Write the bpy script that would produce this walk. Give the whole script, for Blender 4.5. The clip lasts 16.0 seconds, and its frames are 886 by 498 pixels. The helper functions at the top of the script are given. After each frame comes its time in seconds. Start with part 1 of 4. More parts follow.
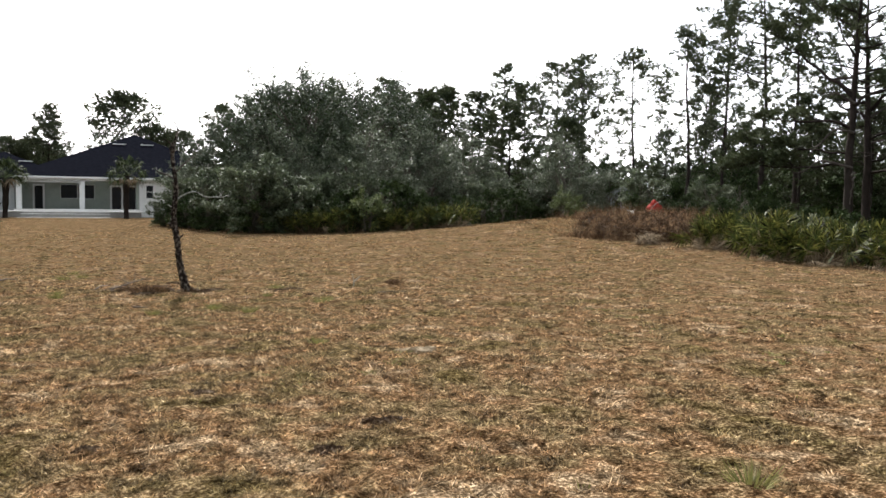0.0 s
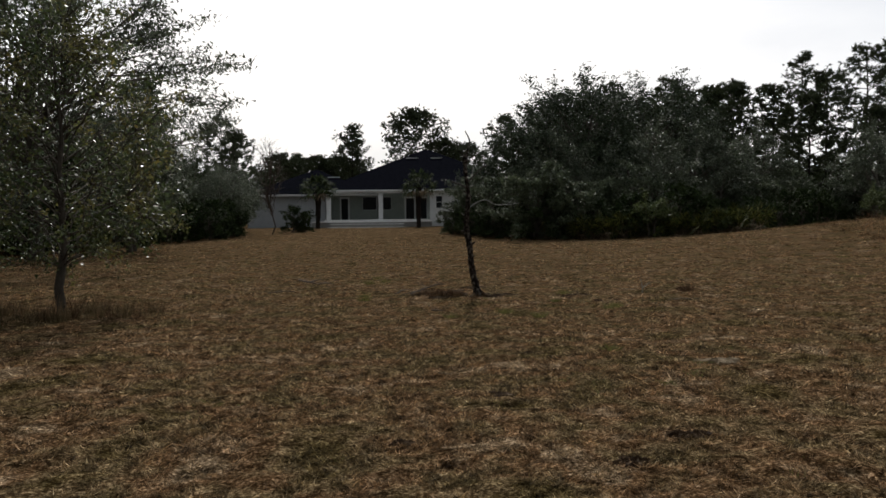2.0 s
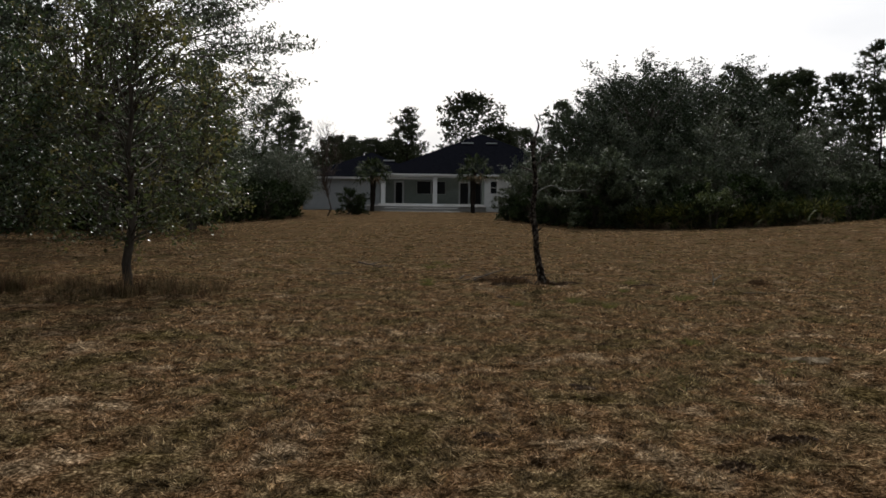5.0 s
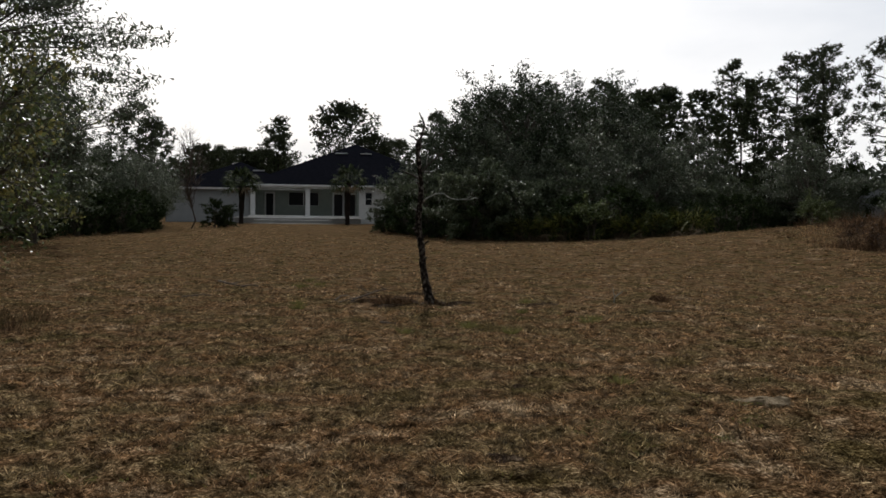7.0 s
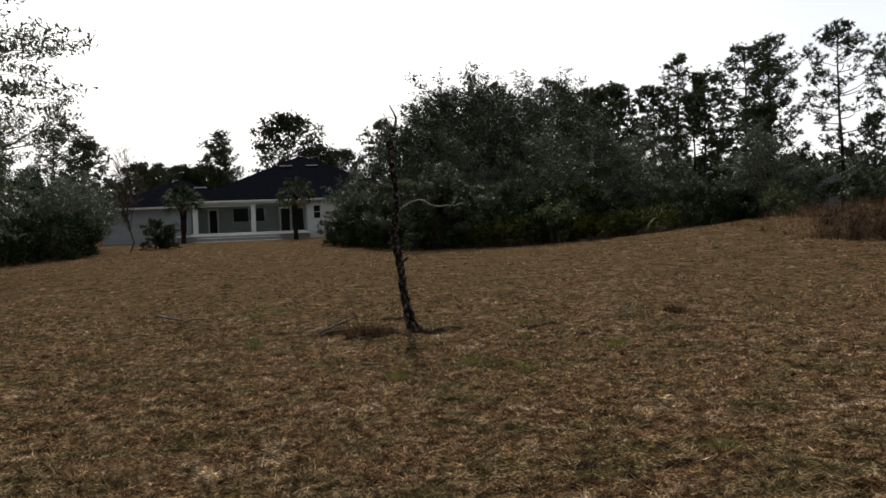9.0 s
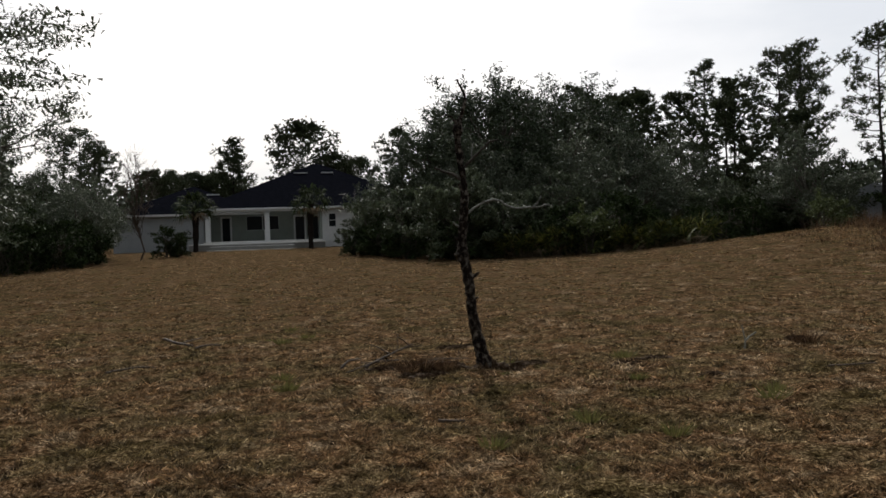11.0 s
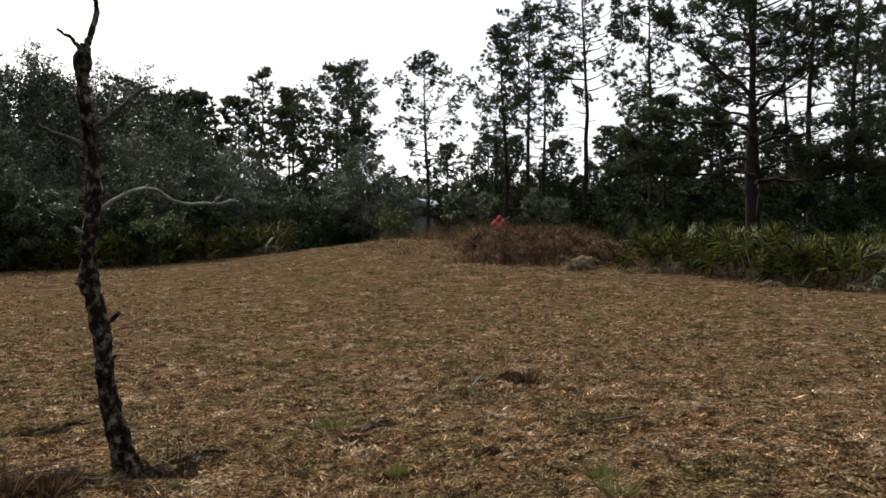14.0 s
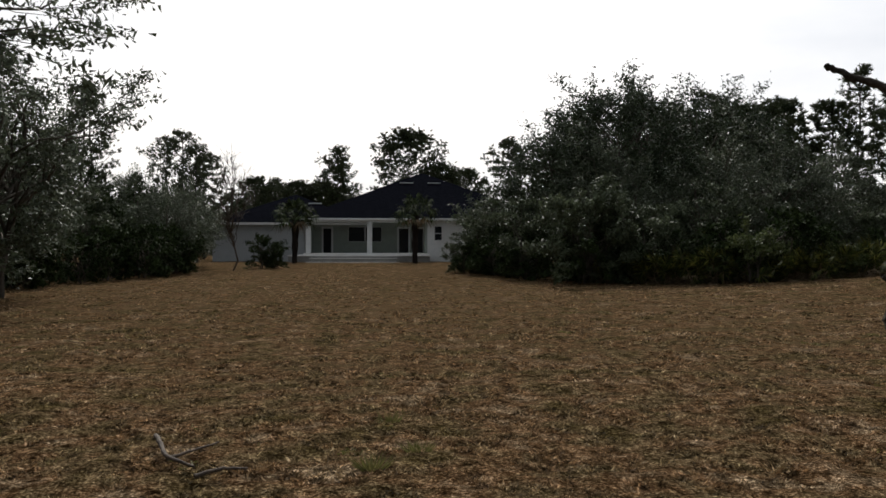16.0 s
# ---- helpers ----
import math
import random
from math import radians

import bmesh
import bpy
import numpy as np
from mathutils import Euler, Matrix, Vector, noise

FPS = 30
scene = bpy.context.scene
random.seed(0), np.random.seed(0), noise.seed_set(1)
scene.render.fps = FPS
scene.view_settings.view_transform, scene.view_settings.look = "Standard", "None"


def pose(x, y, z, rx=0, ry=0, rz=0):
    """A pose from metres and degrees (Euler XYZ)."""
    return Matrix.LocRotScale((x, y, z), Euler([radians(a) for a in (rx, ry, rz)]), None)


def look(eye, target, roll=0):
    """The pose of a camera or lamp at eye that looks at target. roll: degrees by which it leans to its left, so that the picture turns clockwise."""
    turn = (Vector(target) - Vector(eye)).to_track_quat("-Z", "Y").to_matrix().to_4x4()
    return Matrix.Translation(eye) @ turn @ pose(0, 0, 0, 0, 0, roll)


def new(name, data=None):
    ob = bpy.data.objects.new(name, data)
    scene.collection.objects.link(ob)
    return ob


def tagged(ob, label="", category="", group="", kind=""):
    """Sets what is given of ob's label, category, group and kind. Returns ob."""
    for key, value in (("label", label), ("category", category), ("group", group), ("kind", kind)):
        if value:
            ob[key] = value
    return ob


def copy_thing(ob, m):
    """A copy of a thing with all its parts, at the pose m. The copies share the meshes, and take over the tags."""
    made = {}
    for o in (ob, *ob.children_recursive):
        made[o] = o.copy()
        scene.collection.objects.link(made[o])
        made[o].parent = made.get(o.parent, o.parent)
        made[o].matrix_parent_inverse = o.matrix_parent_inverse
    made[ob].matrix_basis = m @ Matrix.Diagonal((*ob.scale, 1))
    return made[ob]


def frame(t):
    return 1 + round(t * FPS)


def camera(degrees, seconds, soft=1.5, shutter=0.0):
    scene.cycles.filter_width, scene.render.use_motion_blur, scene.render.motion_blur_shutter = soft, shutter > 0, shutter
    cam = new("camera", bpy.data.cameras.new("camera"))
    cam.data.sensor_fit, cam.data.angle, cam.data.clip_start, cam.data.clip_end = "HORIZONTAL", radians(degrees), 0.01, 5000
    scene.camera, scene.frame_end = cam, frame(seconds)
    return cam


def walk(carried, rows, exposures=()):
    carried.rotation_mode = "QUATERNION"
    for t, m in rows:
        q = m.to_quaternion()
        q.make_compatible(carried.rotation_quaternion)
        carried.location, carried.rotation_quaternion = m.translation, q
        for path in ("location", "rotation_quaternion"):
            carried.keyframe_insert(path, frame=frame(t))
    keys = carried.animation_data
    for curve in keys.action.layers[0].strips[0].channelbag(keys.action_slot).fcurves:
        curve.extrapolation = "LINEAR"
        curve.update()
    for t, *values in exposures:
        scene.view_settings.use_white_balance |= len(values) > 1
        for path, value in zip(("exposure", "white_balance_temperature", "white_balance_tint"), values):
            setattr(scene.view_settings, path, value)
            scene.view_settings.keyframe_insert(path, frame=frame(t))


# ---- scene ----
cam = camera(57.0, 16.0, 1.6)
PATH = [
    (0, 3.149, 5.119, 1.534, -2.90, -0.69, -21.52),
    (0.5, 3.092, 5.156, 1.533, -2.64, -0.27, -15.37),
    (1, 3.070, 5.202, 1.534, -2.73, 0.22, -11.44),
    (1.5, 3.049, 5.223, 1.526, -2.77, 0.70, -6.43),
    (2, 3.027, 5.226, 1.523, -2.49, 0.60, -2.13),
    (2.5, 2.961, 5.228, 1.516, -2.36, 0.46, 3.42),
    (3, 2.919, 5.233, 1.510, -2.45, 0.15, 8.82),
    (3.5, 2.897, 5.227, 1.516, -2.43, 0.09, 11.94),
    (4, 2.875, 5.233, 1.509, -2.81, -0.18, 10.73),
    (4.5, 2.803, 5.272, 1.509, -3.33, -0.49, 4.93),
    (4.7, 2.790, 5.343, 1.505, -3.57, -0.63, 3.27),
    (6.8, 2.759, 7.086, 1.468, -2.53, -0.75, -5.78),
    (7, 2.747, 7.291, 1.458, -2.55, -0.78, -7.33),
    (7.5, 2.686, 7.807, 1.500, -3.79, 0.12, -11.57),
    (8, 2.679, 8.320, 1.488, -3.71, 0.24, -11.08),
    (8.5, 2.611, 8.879, 1.475, -2.99, 0.19, -12.07),
    (9, 2.574, 9.414, 1.487, -2.05, 2.06, -11.05),
    (9.2, 2.559, 9.656, 1.518, -1.46, 2.38, -9.66),
    (11.3, 2.282, 12.120, 1.460, -1.28, 1.39, -10.64),
    (11.5, 2.296, 12.356, 1.474, -1.15, 1.18, -11.20),
    (12, 2.255, 12.912, 1.457, -1.62, 1.70, -13.36),
    (12.5, 2.257, 13.471, 1.480, -2.85, 1.70, -18.00),
    (13, 2.278, 14.025, 1.494, -3.01, 0.41, -23.82),
    (13.5, 2.283, 14.534, 1.503, -2.73, 0.39, -36.13),
    (14, 2.363, 15.101, 1.497, -1.43, 0.55, -41.67),
    (14.5, 2.368, 15.696, 1.485, -1.93, -0.10, -40.56),
    (15, 2.385, 16.294, 1.480, -1.27, 1.12, -29.90),
    (15.5, 2.351, 16.833, 1.485, -0.38, 0.09, -14.18),
    (16, 2.258, 17.378, 1.477, -0.11, -0.06, -3.16),
]
walk(cam, [(t, pose(x, y, z, 90 + pitch, roll, yaw)) for t, x, y, z, pitch, roll, yaw in PATH],
     exposures=[(0.0, 1.8), (0.5, 0.95), (1.0, 0.45), (1.5, 0.15), (2.0, 0.0), (7.0, 0.0), (8.5, 0.35), (9.0, 0.25), (11.5, 0.0), (12.5, 0.05), (13.0, 0.3), (13.5, 0.5), (14.0, 0.75), (14.5, 0.85), (15.0, 0.65), (15.5, 0.45), (16.0, 0.05)])

# ---- light ----
SUN_AZ, SUN_EL = radians(-3), radians(38)
world = bpy.data.worlds.new("sky")
scene.world = world
world.use_nodes = True
wn, wl = world.node_tree.nodes, world.node_tree.links
wn.clear()
sky = wn.new("ShaderNodeTexSky")
sky.sky_type, sky.sun_disc = "NISHITA", False
sky.sun_elevation, sky.sun_rotation = SUN_EL, SUN_AZ
sky.air_density, sky.dust_density, sky.ozone_density = 1.0, 5.0, 0.6
wtc = wn.new("ShaderNodeTexCoord")
wmap = wn.new("ShaderNodeMapping")
wmap.inputs["Scale"].default_value = (1.0, 1.0, 3.2)
cloud = wn.new("ShaderNodeTexNoise")
cloud.inputs["Scale"].default_value, cloud.inputs["Detail"].default_value = 2.2, 6
cramp = wn.new("ShaderNodeValToRGB")
cramp.color_ramp.elements[0].position, cramp.color_ramp.elements[0].color = 0.3, (6.6, 6.9, 7.4, 1)
cramp.color_ramp.elements[1].position, cramp.color_ramp.elements[1].color = 0.62, (9.2, 9.2, 9.3, 1)
wmix = wn.new("ShaderNodeMix")
wmix.data_type = "RGBA"
wmix.inputs["Factor"].default_value = 0.85
bg = wn.new("ShaderNodeBackground")
bg.inputs["Strength"].default_value = 0.11
wout = wn.new("ShaderNodeOutputWorld")
wl.new(wtc.outputs["Generated"], wmap.inputs["Vector"])
wl.new(wmap.outputs["Vector"], cloud.inputs["Vector"])
wl.new(cloud.outputs["Fac"], cramp.inputs["Fac"])
wdot = wn.new("ShaderNodeVectorMath")
wdot.operation = "DOT_PRODUCT"
wdot.inputs[1].default_value = (-math.sin(SUN_AZ) * math.cos(SUN_EL), math.cos(SUN_AZ) * math.cos(SUN_EL), math.sin(SUN_EL))
wl.new(wtc.outputs["Generated"], wdot.inputs[0])
wgrad = wn.new("ShaderNodeMapRange")
wgrad.inputs["From Min"].default_value, wgrad.inputs["From Max"].default_value = -0.2, 0.75
wgrad.inputs["To Min"].default_value, wgrad.inputs["To Max"].default_value = 0.26, 1.1
wl.new(wdot.outputs["Value"], wgrad.inputs["Value"])
wmul = wn.new("ShaderNodeMix")
wmul.data_type, wmul.blend_type = "RGBA", "MULTIPLY"
wmul.inputs["Factor"].default_value = 1.0
wl.new(cramp.outputs["Color"], wmul.inputs["A"])
wl.new(wgrad.outputs["Result"], wmul.inputs["B"])
wl.new(sky.outputs["Color"], wmix.inputs["A"])
wl.new(wmul.outputs["Result"], wmix.inputs["B"])
wl.new(wmix.outputs["Result"], bg.inputs["Color"])
wl.new(bg.outputs["Background"], wout.inputs["Surface"])
sun = new("sun", bpy.data.lights.new("sun", "SUN"))
sun.data.energy, sun.data.angle, sun.data.color = 3.6, radians(2.5), (1.0, 0.97, 0.92)
sun.matrix_world = look((100 * math.sin(SUN_AZ) * -1, 100, 100 * math.tan(SUN_EL)), (0, 0, 0))


# ---- materials ----
def mat(name, cols, scale=4.0, rough=0.8, bump=0.0, bscale=40.0, island=0.0, metal=0.0, spec=0.5, trans=0.0, cols2=None, scale2=0.5, rand=0.0, stretch=(1, 1, 1), cols3=None, scale3=0.3):
    """Principled material: two scales of noise between colours, fine bump, change from piece to piece."""
    m = bpy.data.materials.new(name)
    m.use_nodes = True
    n, l = m.node_tree.nodes, m.node_tree.links
    p = n["Principled BSDF"]
    tc = n.new("ShaderNodeTexCoord")
    mp = n.new("ShaderNodeMapping")
    mp.inputs["Scale"].default_value = stretch
    l.new(tc.outputs["Object"], mp.inputs["Vector"])
    nz = n.new("ShaderNodeTexNoise")
    nz.inputs["Scale"].default_value, nz.inputs["Detail"].default_value, nz.inputs["Roughness"].default_value = scale, 6, 0.65
    l.new(mp.outputs["Vector"], nz.inputs["Vector"])
    rp = n.new("ShaderNodeValToRGB")
    el = rp.color_ramp.elements
    while len(el) < len(cols):
        el.new(0.5)
    for i, c in enumerate(cols):
        el[i].position, el[i].color = 0.3 + 0.4 * i / max(1, len(cols) - 1), (*c, 1)
    l.new(nz.outputs["Fac"], rp.inputs["Fac"])
    col = rp.outputs["Color"]
    for cc, sc in ((cols2, scale2), (cols3, scale3)):
        if not cc:
            continue
        n2 = n.new("ShaderNodeTexNoise")
        n2.inputs["Scale"].default_value, n2.inputs["Detail"].default_value, n2.inputs["Roughness"].default_value = sc, 5, 0.6
        l.new(mp.outputs["Vector"], n2.inputs["Vector"])
        r2 = n.new("ShaderNodeValToRGB")
        e2 = r2.color_ramp.elements
        while len(e2) < len(cc):
            e2.new(0.5)
        for i, c in enumerate(cc):
            e2[i].position, e2[i].color = 0.36 + 0.28 * i / max(1, len(cc) - 1), (*c, 1)
        l.new(n2.outputs["Fac"], r2.inputs["Fac"])
        mx = n.new("ShaderNodeMix")
        mx.data_type, mx.blend_type = "RGBA", "MULTIPLY"
        mx.inputs["Factor"].default_value = 1.0
        l.new(col, mx.inputs["A"])
        l.new(r2.outputs["Color"], mx.inputs["B"])
        col = mx.outputs["Result"]
    if island or rand:
        src = n.new("ShaderNodeNewGeometry").outputs["Random Per Island"] if island else n.new("ShaderNodeObjectInfo").outputs["Random"]
        amt = island or rand
        mr = n.new("ShaderNodeMapRange")
        mr.inputs["To Min"].default_value, mr.inputs["To Max"].default_value = 1 - amt, 1 + amt
        l.new(src, mr.inputs["Value"])
        hs = n.new("ShaderNodeHueSaturation")
        l.new(mr.outputs["Result"], hs.inputs["Value"])
        l.new(col, hs.inputs["Color"])
        col = hs.outputs["Color"]
    l.new(col, p.inputs["Base Color"])
    p.inputs["Roughness"].default_value, p.inputs["Metallic"].default_value = rough, metal
    p.inputs["Specular IOR Level"].default_value = spec
    if bump:
        nb = n.new("ShaderNodeTexNoise")
        nb.inputs["Scale"].default_value, nb.inputs["Detail"].default_value = bscale, 8
        l.new(mp.outputs["Vector"], nb.inputs["Vector"])
        b = n.new("ShaderNodeBump")
        b.inputs["Strength"].default_value, b.inputs["Distance"].default_value = bump, 0.02
        l.new(nb.outputs["Fac"], b.inputs["Height"])
        l.new(b.outputs["Normal"], p.inputs["Normal"])
    if trans:
        tr = n.new("ShaderNodeBsdfTranslucent")
        l.new(col, tr.inputs["Color"])
        ms = n.new("ShaderNodeMixShader")
        ms.inputs["Fac"].default_value = trans
        l.new(p.outputs["BSDF"], ms.inputs[1])
        l.new(tr.outputs["BSDF"], ms.inputs[2])
        l.new(ms.outputs["Shader"], n["Material Output"].inputs["Surface"])
    return m


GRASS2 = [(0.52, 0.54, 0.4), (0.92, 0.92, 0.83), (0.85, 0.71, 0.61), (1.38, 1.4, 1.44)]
# Noise multiplier that paints shaded hollows and bright crests of grass lumps into the colour.
LUMP_SHADE = [(0.27, 0.265, 0.25), (0.76, 0.76, 0.75), (1.12, 1.12, 1.12), (1.65, 1.66, 1.68)]
# The near-black low stop of the ground stands for shadow between the clumps.
M_GROUND = mat("dry_lawn_ground", [(0.008, 0.006, 0.004), (0.05, 0.033, 0.018), (0.3, 0.225, 0.145)], 42, 0.95, 1.0, 40, spec=0.0, cols2=GRASS2, scale2=1.4, cols3=LUMP_SHADE, scale3=7.5)
M_GRASS = mat("dry_grass", [(0.02, 0.015, 0.009), (0.19, 0.133, 0.072), (0.58, 0.452, 0.3)], 22, 0.8, island=0.75, spec=0.05, cols2=GRASS2, scale2=1.4, cols3=LUMP_SHADE, scale3=7.5, trans=0.2)
M_TALL = mat("tall_dry_grass", [(0.022, 0.02, 0.009), (0.09, 0.068, 0.034), (0.26, 0.2, 0.12)], 6, 0.85, island=0.5, spec=0.03, trans=0.2)
M_GREENGRASS = mat("green_grass", [(0.075, 0.08, 0.024), (0.17, 0.155, 0.055)], 3, 0.6, island=0.4, spec=0.1, trans=0.3)
M_SEDGE = mat("broomsedge", [(0.014, 0.009, 0.006), (0.075, 0.045, 0.026), (0.25, 0.165, 0.092)], 2.8, 0.85, island=0.75, spec=0.03, trans=0.2)
M_SOIL = mat("bare_soil", [(0.01, 0.006, 0.003), (0.04, 0.024, 0.013), (0.16, 0.115, 0.07)], 34, 0.95, 1.0, 50, spec=0.1)
M_SAND = mat("pale_sand", [(0.1, 0.075, 0.045), (0.18, 0.14, 0.09)], 10, 0.95, 0.6, 70, spec=0.1)
M_PINEBARK = mat("pine_bark", [(0.013, 0.011, 0.01), (0.036, 0.03, 0.026)], 5, 0.95, 1.0, 14, spec=0.02, stretch=(1, 1, 0.35))
M_NEEDLE = mat("pine_needles", [(0.026, 0.038, 0.018), (0.06, 0.07, 0.034)], 0.6, 0.65, island=0.45, spec=0.08, trans=0.12)
M_BARK = mat("grey_bark", [(0.03, 0.026, 0.02), (0.11, 0.095, 0.078)], 7, 0.9, 0.9, 22, spec=0.1, stretch=(1, 1, 0.5))
M_OAKLEAF = mat("oak_leaves", [(0.022, 0.034, 0.018), (0.05, 0.066, 0.034)], 0.5, 0.55, island=0.5, spec=0.16, trans=0.08)
M_DULLLEAF = mat("grey_green_leaves", [(0.042, 0.056, 0.034), (0.095, 0.112, 0.07)], 0.5, 0.55, island=0.55, spec=0.2, trans=0.15)
M_GREYSHRUB = mat("pale_grey_green_leaves", [(0.036, 0.05, 0.028), (0.098, 0.116, 0.066)], 0.8, 0.6, island=0.6, spec=0.15, trans=0.15)
M_SHRUBLEAF = mat("shrub_leaves", [(0.012, 0.022, 0.008), (0.034, 0.048, 0.017)], 0.7, 0.7, island=0.7, spec=0.03, trans=0.05)
M_LIGHTSHRUB = mat("yellow_green_leaves", [(0.04, 0.055, 0.02), (0.1, 0.12, 0.045)], 0.9, 0.6, island=0.6, spec=0.1, trans=0.2)
M_YOUNGLEAF = mat("young_tree_leaves", [(0.024, 0.042, 0.015), (0.062, 0.08, 0.028), (0.19, 0.155, 0.045)], 1.1, 0.4, island=0.6, spec=0.35, trans=0.3)
M_YOUNGDARK = mat("young_tree_dark_leaves", [(0.016, 0.032, 0.014), (0.04, 0.064, 0.026), (0.11, 0.11, 0.045)], 1.1, 0.48, island=0.6, spec=0.3, trans=0.2)
M_PALMETTO = mat("palmetto_green", [(0.012, 0.022, 0.006), (0.03, 0.038, 0.01), (0.15, 0.14, 0.034)], 2.2, 0.6, island=0.95, spec=0.08, trans=0.12)
M_DEADPALM = mat("dead_frond", [(0.05, 0.034, 0.02), (0.25, 0.195, 0.13)], 3, 0.85, island=0.6, spec=0.05, trans=0.15)
M_CABBAGE = mat("cabbage_palm_green", [(0.012, 0.02, 0.008), (0.05, 0.065, 0.024)], 1.6, 0.75, island=0.8, spec=0.06, trans=0.1)
M_DARKLEAF = mat("understory_leaves", [(0.02, 0.032, 0.014), (0.045, 0.06, 0.026)], 0.5, 0.55, island=0.5, spec=0.3)
M_DEADBARK = mat("dead_sapling_bark", [(0.006, 0.005, 0.004), (0.017, 0.013, 0.011), (0.23, 0.215, 0.185)], 19, 0.95, 1.0, 45, spec=0.05, stretch=(1, 1, 0.8), cols2=[(0.55, 0.52, 0.5), (1.15, 1.1, 1.05)], scale2=5)
M_LICHEN = mat("lichen_twig", [(0.07, 0.07, 0.062), (0.3, 0.31, 0.28)], 22, 0.9, 0.8, 80, spec=0.1)
M_DEADLIMB = mat("dark_dead_limb", [(0.02, 0.017, 0.014), (0.1, 0.09, 0.078)], 20, 0.9, 0.8, 70, spec=0.05)
M_TWIG = mat("weathered_twig", [(0.02, 0.014, 0.01), (0.1, 0.072, 0.05)], 12, 0.9, 0.7, 60, rand=0.3)
M_STUCCO = mat("sage_stucco", [(0.26, 0.3, 0.265), (0.32, 0.355, 0.315)], 1.5, 0.9, 0.3, 120)
M_WINGSTUCCO = mat("grey_stucco", [(0.33, 0.355, 0.365), (0.39, 0.41, 0.42)], 1.5, 0.9, 0.3, 120)
M_WHITE = mat("white_trim_paint", [(0.6, 0.62, 0.62), (0.7, 0.71, 0.7)], 3, 0.5, 0.05, 40)
M_ROOF = mat("dark_shingle", [(0.003, 0.0035, 0.005), (0.008, 0.0085, 0.012)], 3, 1.0, 0.3, 30, spec=0.0, stretch=(1, 1, 4))
M_STEP = mat("grey_block", [(0.2, 0.2, 0.19), (0.29, 0.285, 0.27)], 2, 0.9, 0.3, 60)
M_CONCRETE = mat("pale_concrete", [(0.62, 0.62, 0.6), (0.76, 0.75, 0.72)], 2, 0.85, 0.3, 60)
M_GLASS = mat("dark_window_glass", [(0.012, 0.014, 0.017), (0.02, 0.022, 0.026)], 1, 0.15, spec=0.15)
M_RED = mat("faded_red_plastic", [(0.16, 0.012, 0.01), (0.27, 0.028, 0.018)], 6, 0.85, 0.4, 30, spec=0.15)
M_GREYROOF = mat("weathered_metal_roof", [(0.15, 0.165, 0.18), (0.22, 0.24, 0.26)], 2, 0.5, 0.2, 20)


# ---- mesh tools ----
def raw_mesh(name, V, F, material, smooth=False):
    """Mesh from arrays: V (n,3), F (m,3) or (m,4)."""
    V, F = np.asarray(V, np.float32), np.asarray(F, np.int32)
    me = bpy.data.meshes.new(name)
    k = F.shape[1]
    me.vertices.add(len(V))
    me.vertices.foreach_set("co", V.ravel())
    me.loops.add(F.size)
    me.loops.foreach_set("vertex_index", F.ravel())
    me.polygons.add(len(F))
    me.polygons.foreach_set("loop_start", np.arange(0, F.size, k, dtype=np.int32))
    me.polygons.foreach_set("use_smooth", np.full(len(F), smooth))
    me.update(calc_edges=True)
    me.validate()
    me.materials.append(material)
    return me


def thing(name, label, category, loc=(0, 0, 0), rz=0.0, group="", kind=""):
    ob = new(name)
    ob.matrix_world = pose(*loc, 0, 0, rz)
    return tagged(ob, label, category, group, kind)


def put(name, me, parent=None, label="", **tags):
    ob = new(name, me)
    if parent:
        ob.parent = parent
    return tagged(ob, label, **tags)


def part(name, bm, material, parent, label="", smooth=False):
    me = bpy.data.meshes.new(name)
    bm.to_mesh(me)
    bm.free()
    me.materials.append(material)
    for p in me.polygons:
        p.use_smooth = smooth
    return put(name, me, parent, label)


def box(x0, x1, y0, y1, z0, z1, bevel=0.0, bm=None):
    bm = bm or bmesh.new()
    r = bmesh.ops.create_cube(bm, size=1, matrix=Matrix.Translation(((x0 + x1) / 2, (y0 + y1) / 2, (z0 + z1) / 2)) @ Matrix.Diagonal((x1 - x0, y1 - y0, z1 - z0, 1)))
    if bevel:
        bmesh.ops.bevel(bm, geom=list({e for v in r["verts"] for e in v.link_edges}), offset=bevel, segments=2, affect="EDGES")
    return bm


def tubes(lines, sides=6):
    """Tapered tubes along lines [(points, radii), ...] as vertices and quads."""
    VV, FF, base = [], [], 0
    ang = np.linspace(0, 2 * np.pi, sides, endpoint=False)
    for pts, rad in lines:
        pts = np.asarray(pts, float)
        n = len(pts)
        rad = np.asarray(rad, float)
        d = np.gradient(pts, axis=0)
        d /= np.maximum(np.linalg.norm(d, axis=1, keepdims=True), 1e-9)
        ref = np.where(np.abs(d[:, 2:3]) > 0.9, [[1.0, 0, 0]], [[0, 0, 1.0]])
        u = np.cross(d, ref)
        u /= np.maximum(np.linalg.norm(u, axis=1, keepdims=True), 1e-9)
        w = np.cross(d, u)
        ring = pts[:, None] + rad[:, None, None] * (np.cos(ang)[None, :, None] * u[:, None] + np.sin(ang)[None, :, None] * w[:, None])
        VV.append(ring.reshape(-1, 3))
        i, j = np.meshgrid(np.arange(n - 1), np.arange(sides), indexing="ij")
        a = base + i * sides + j
        b = base + i * sides + (j + 1) % sides
        FF.append(np.stack([a, b, b + sides, a + sides], -1).reshape(-1, 4))
        base += n * sides
    return np.concatenate(VV), np.concatenate(FF)


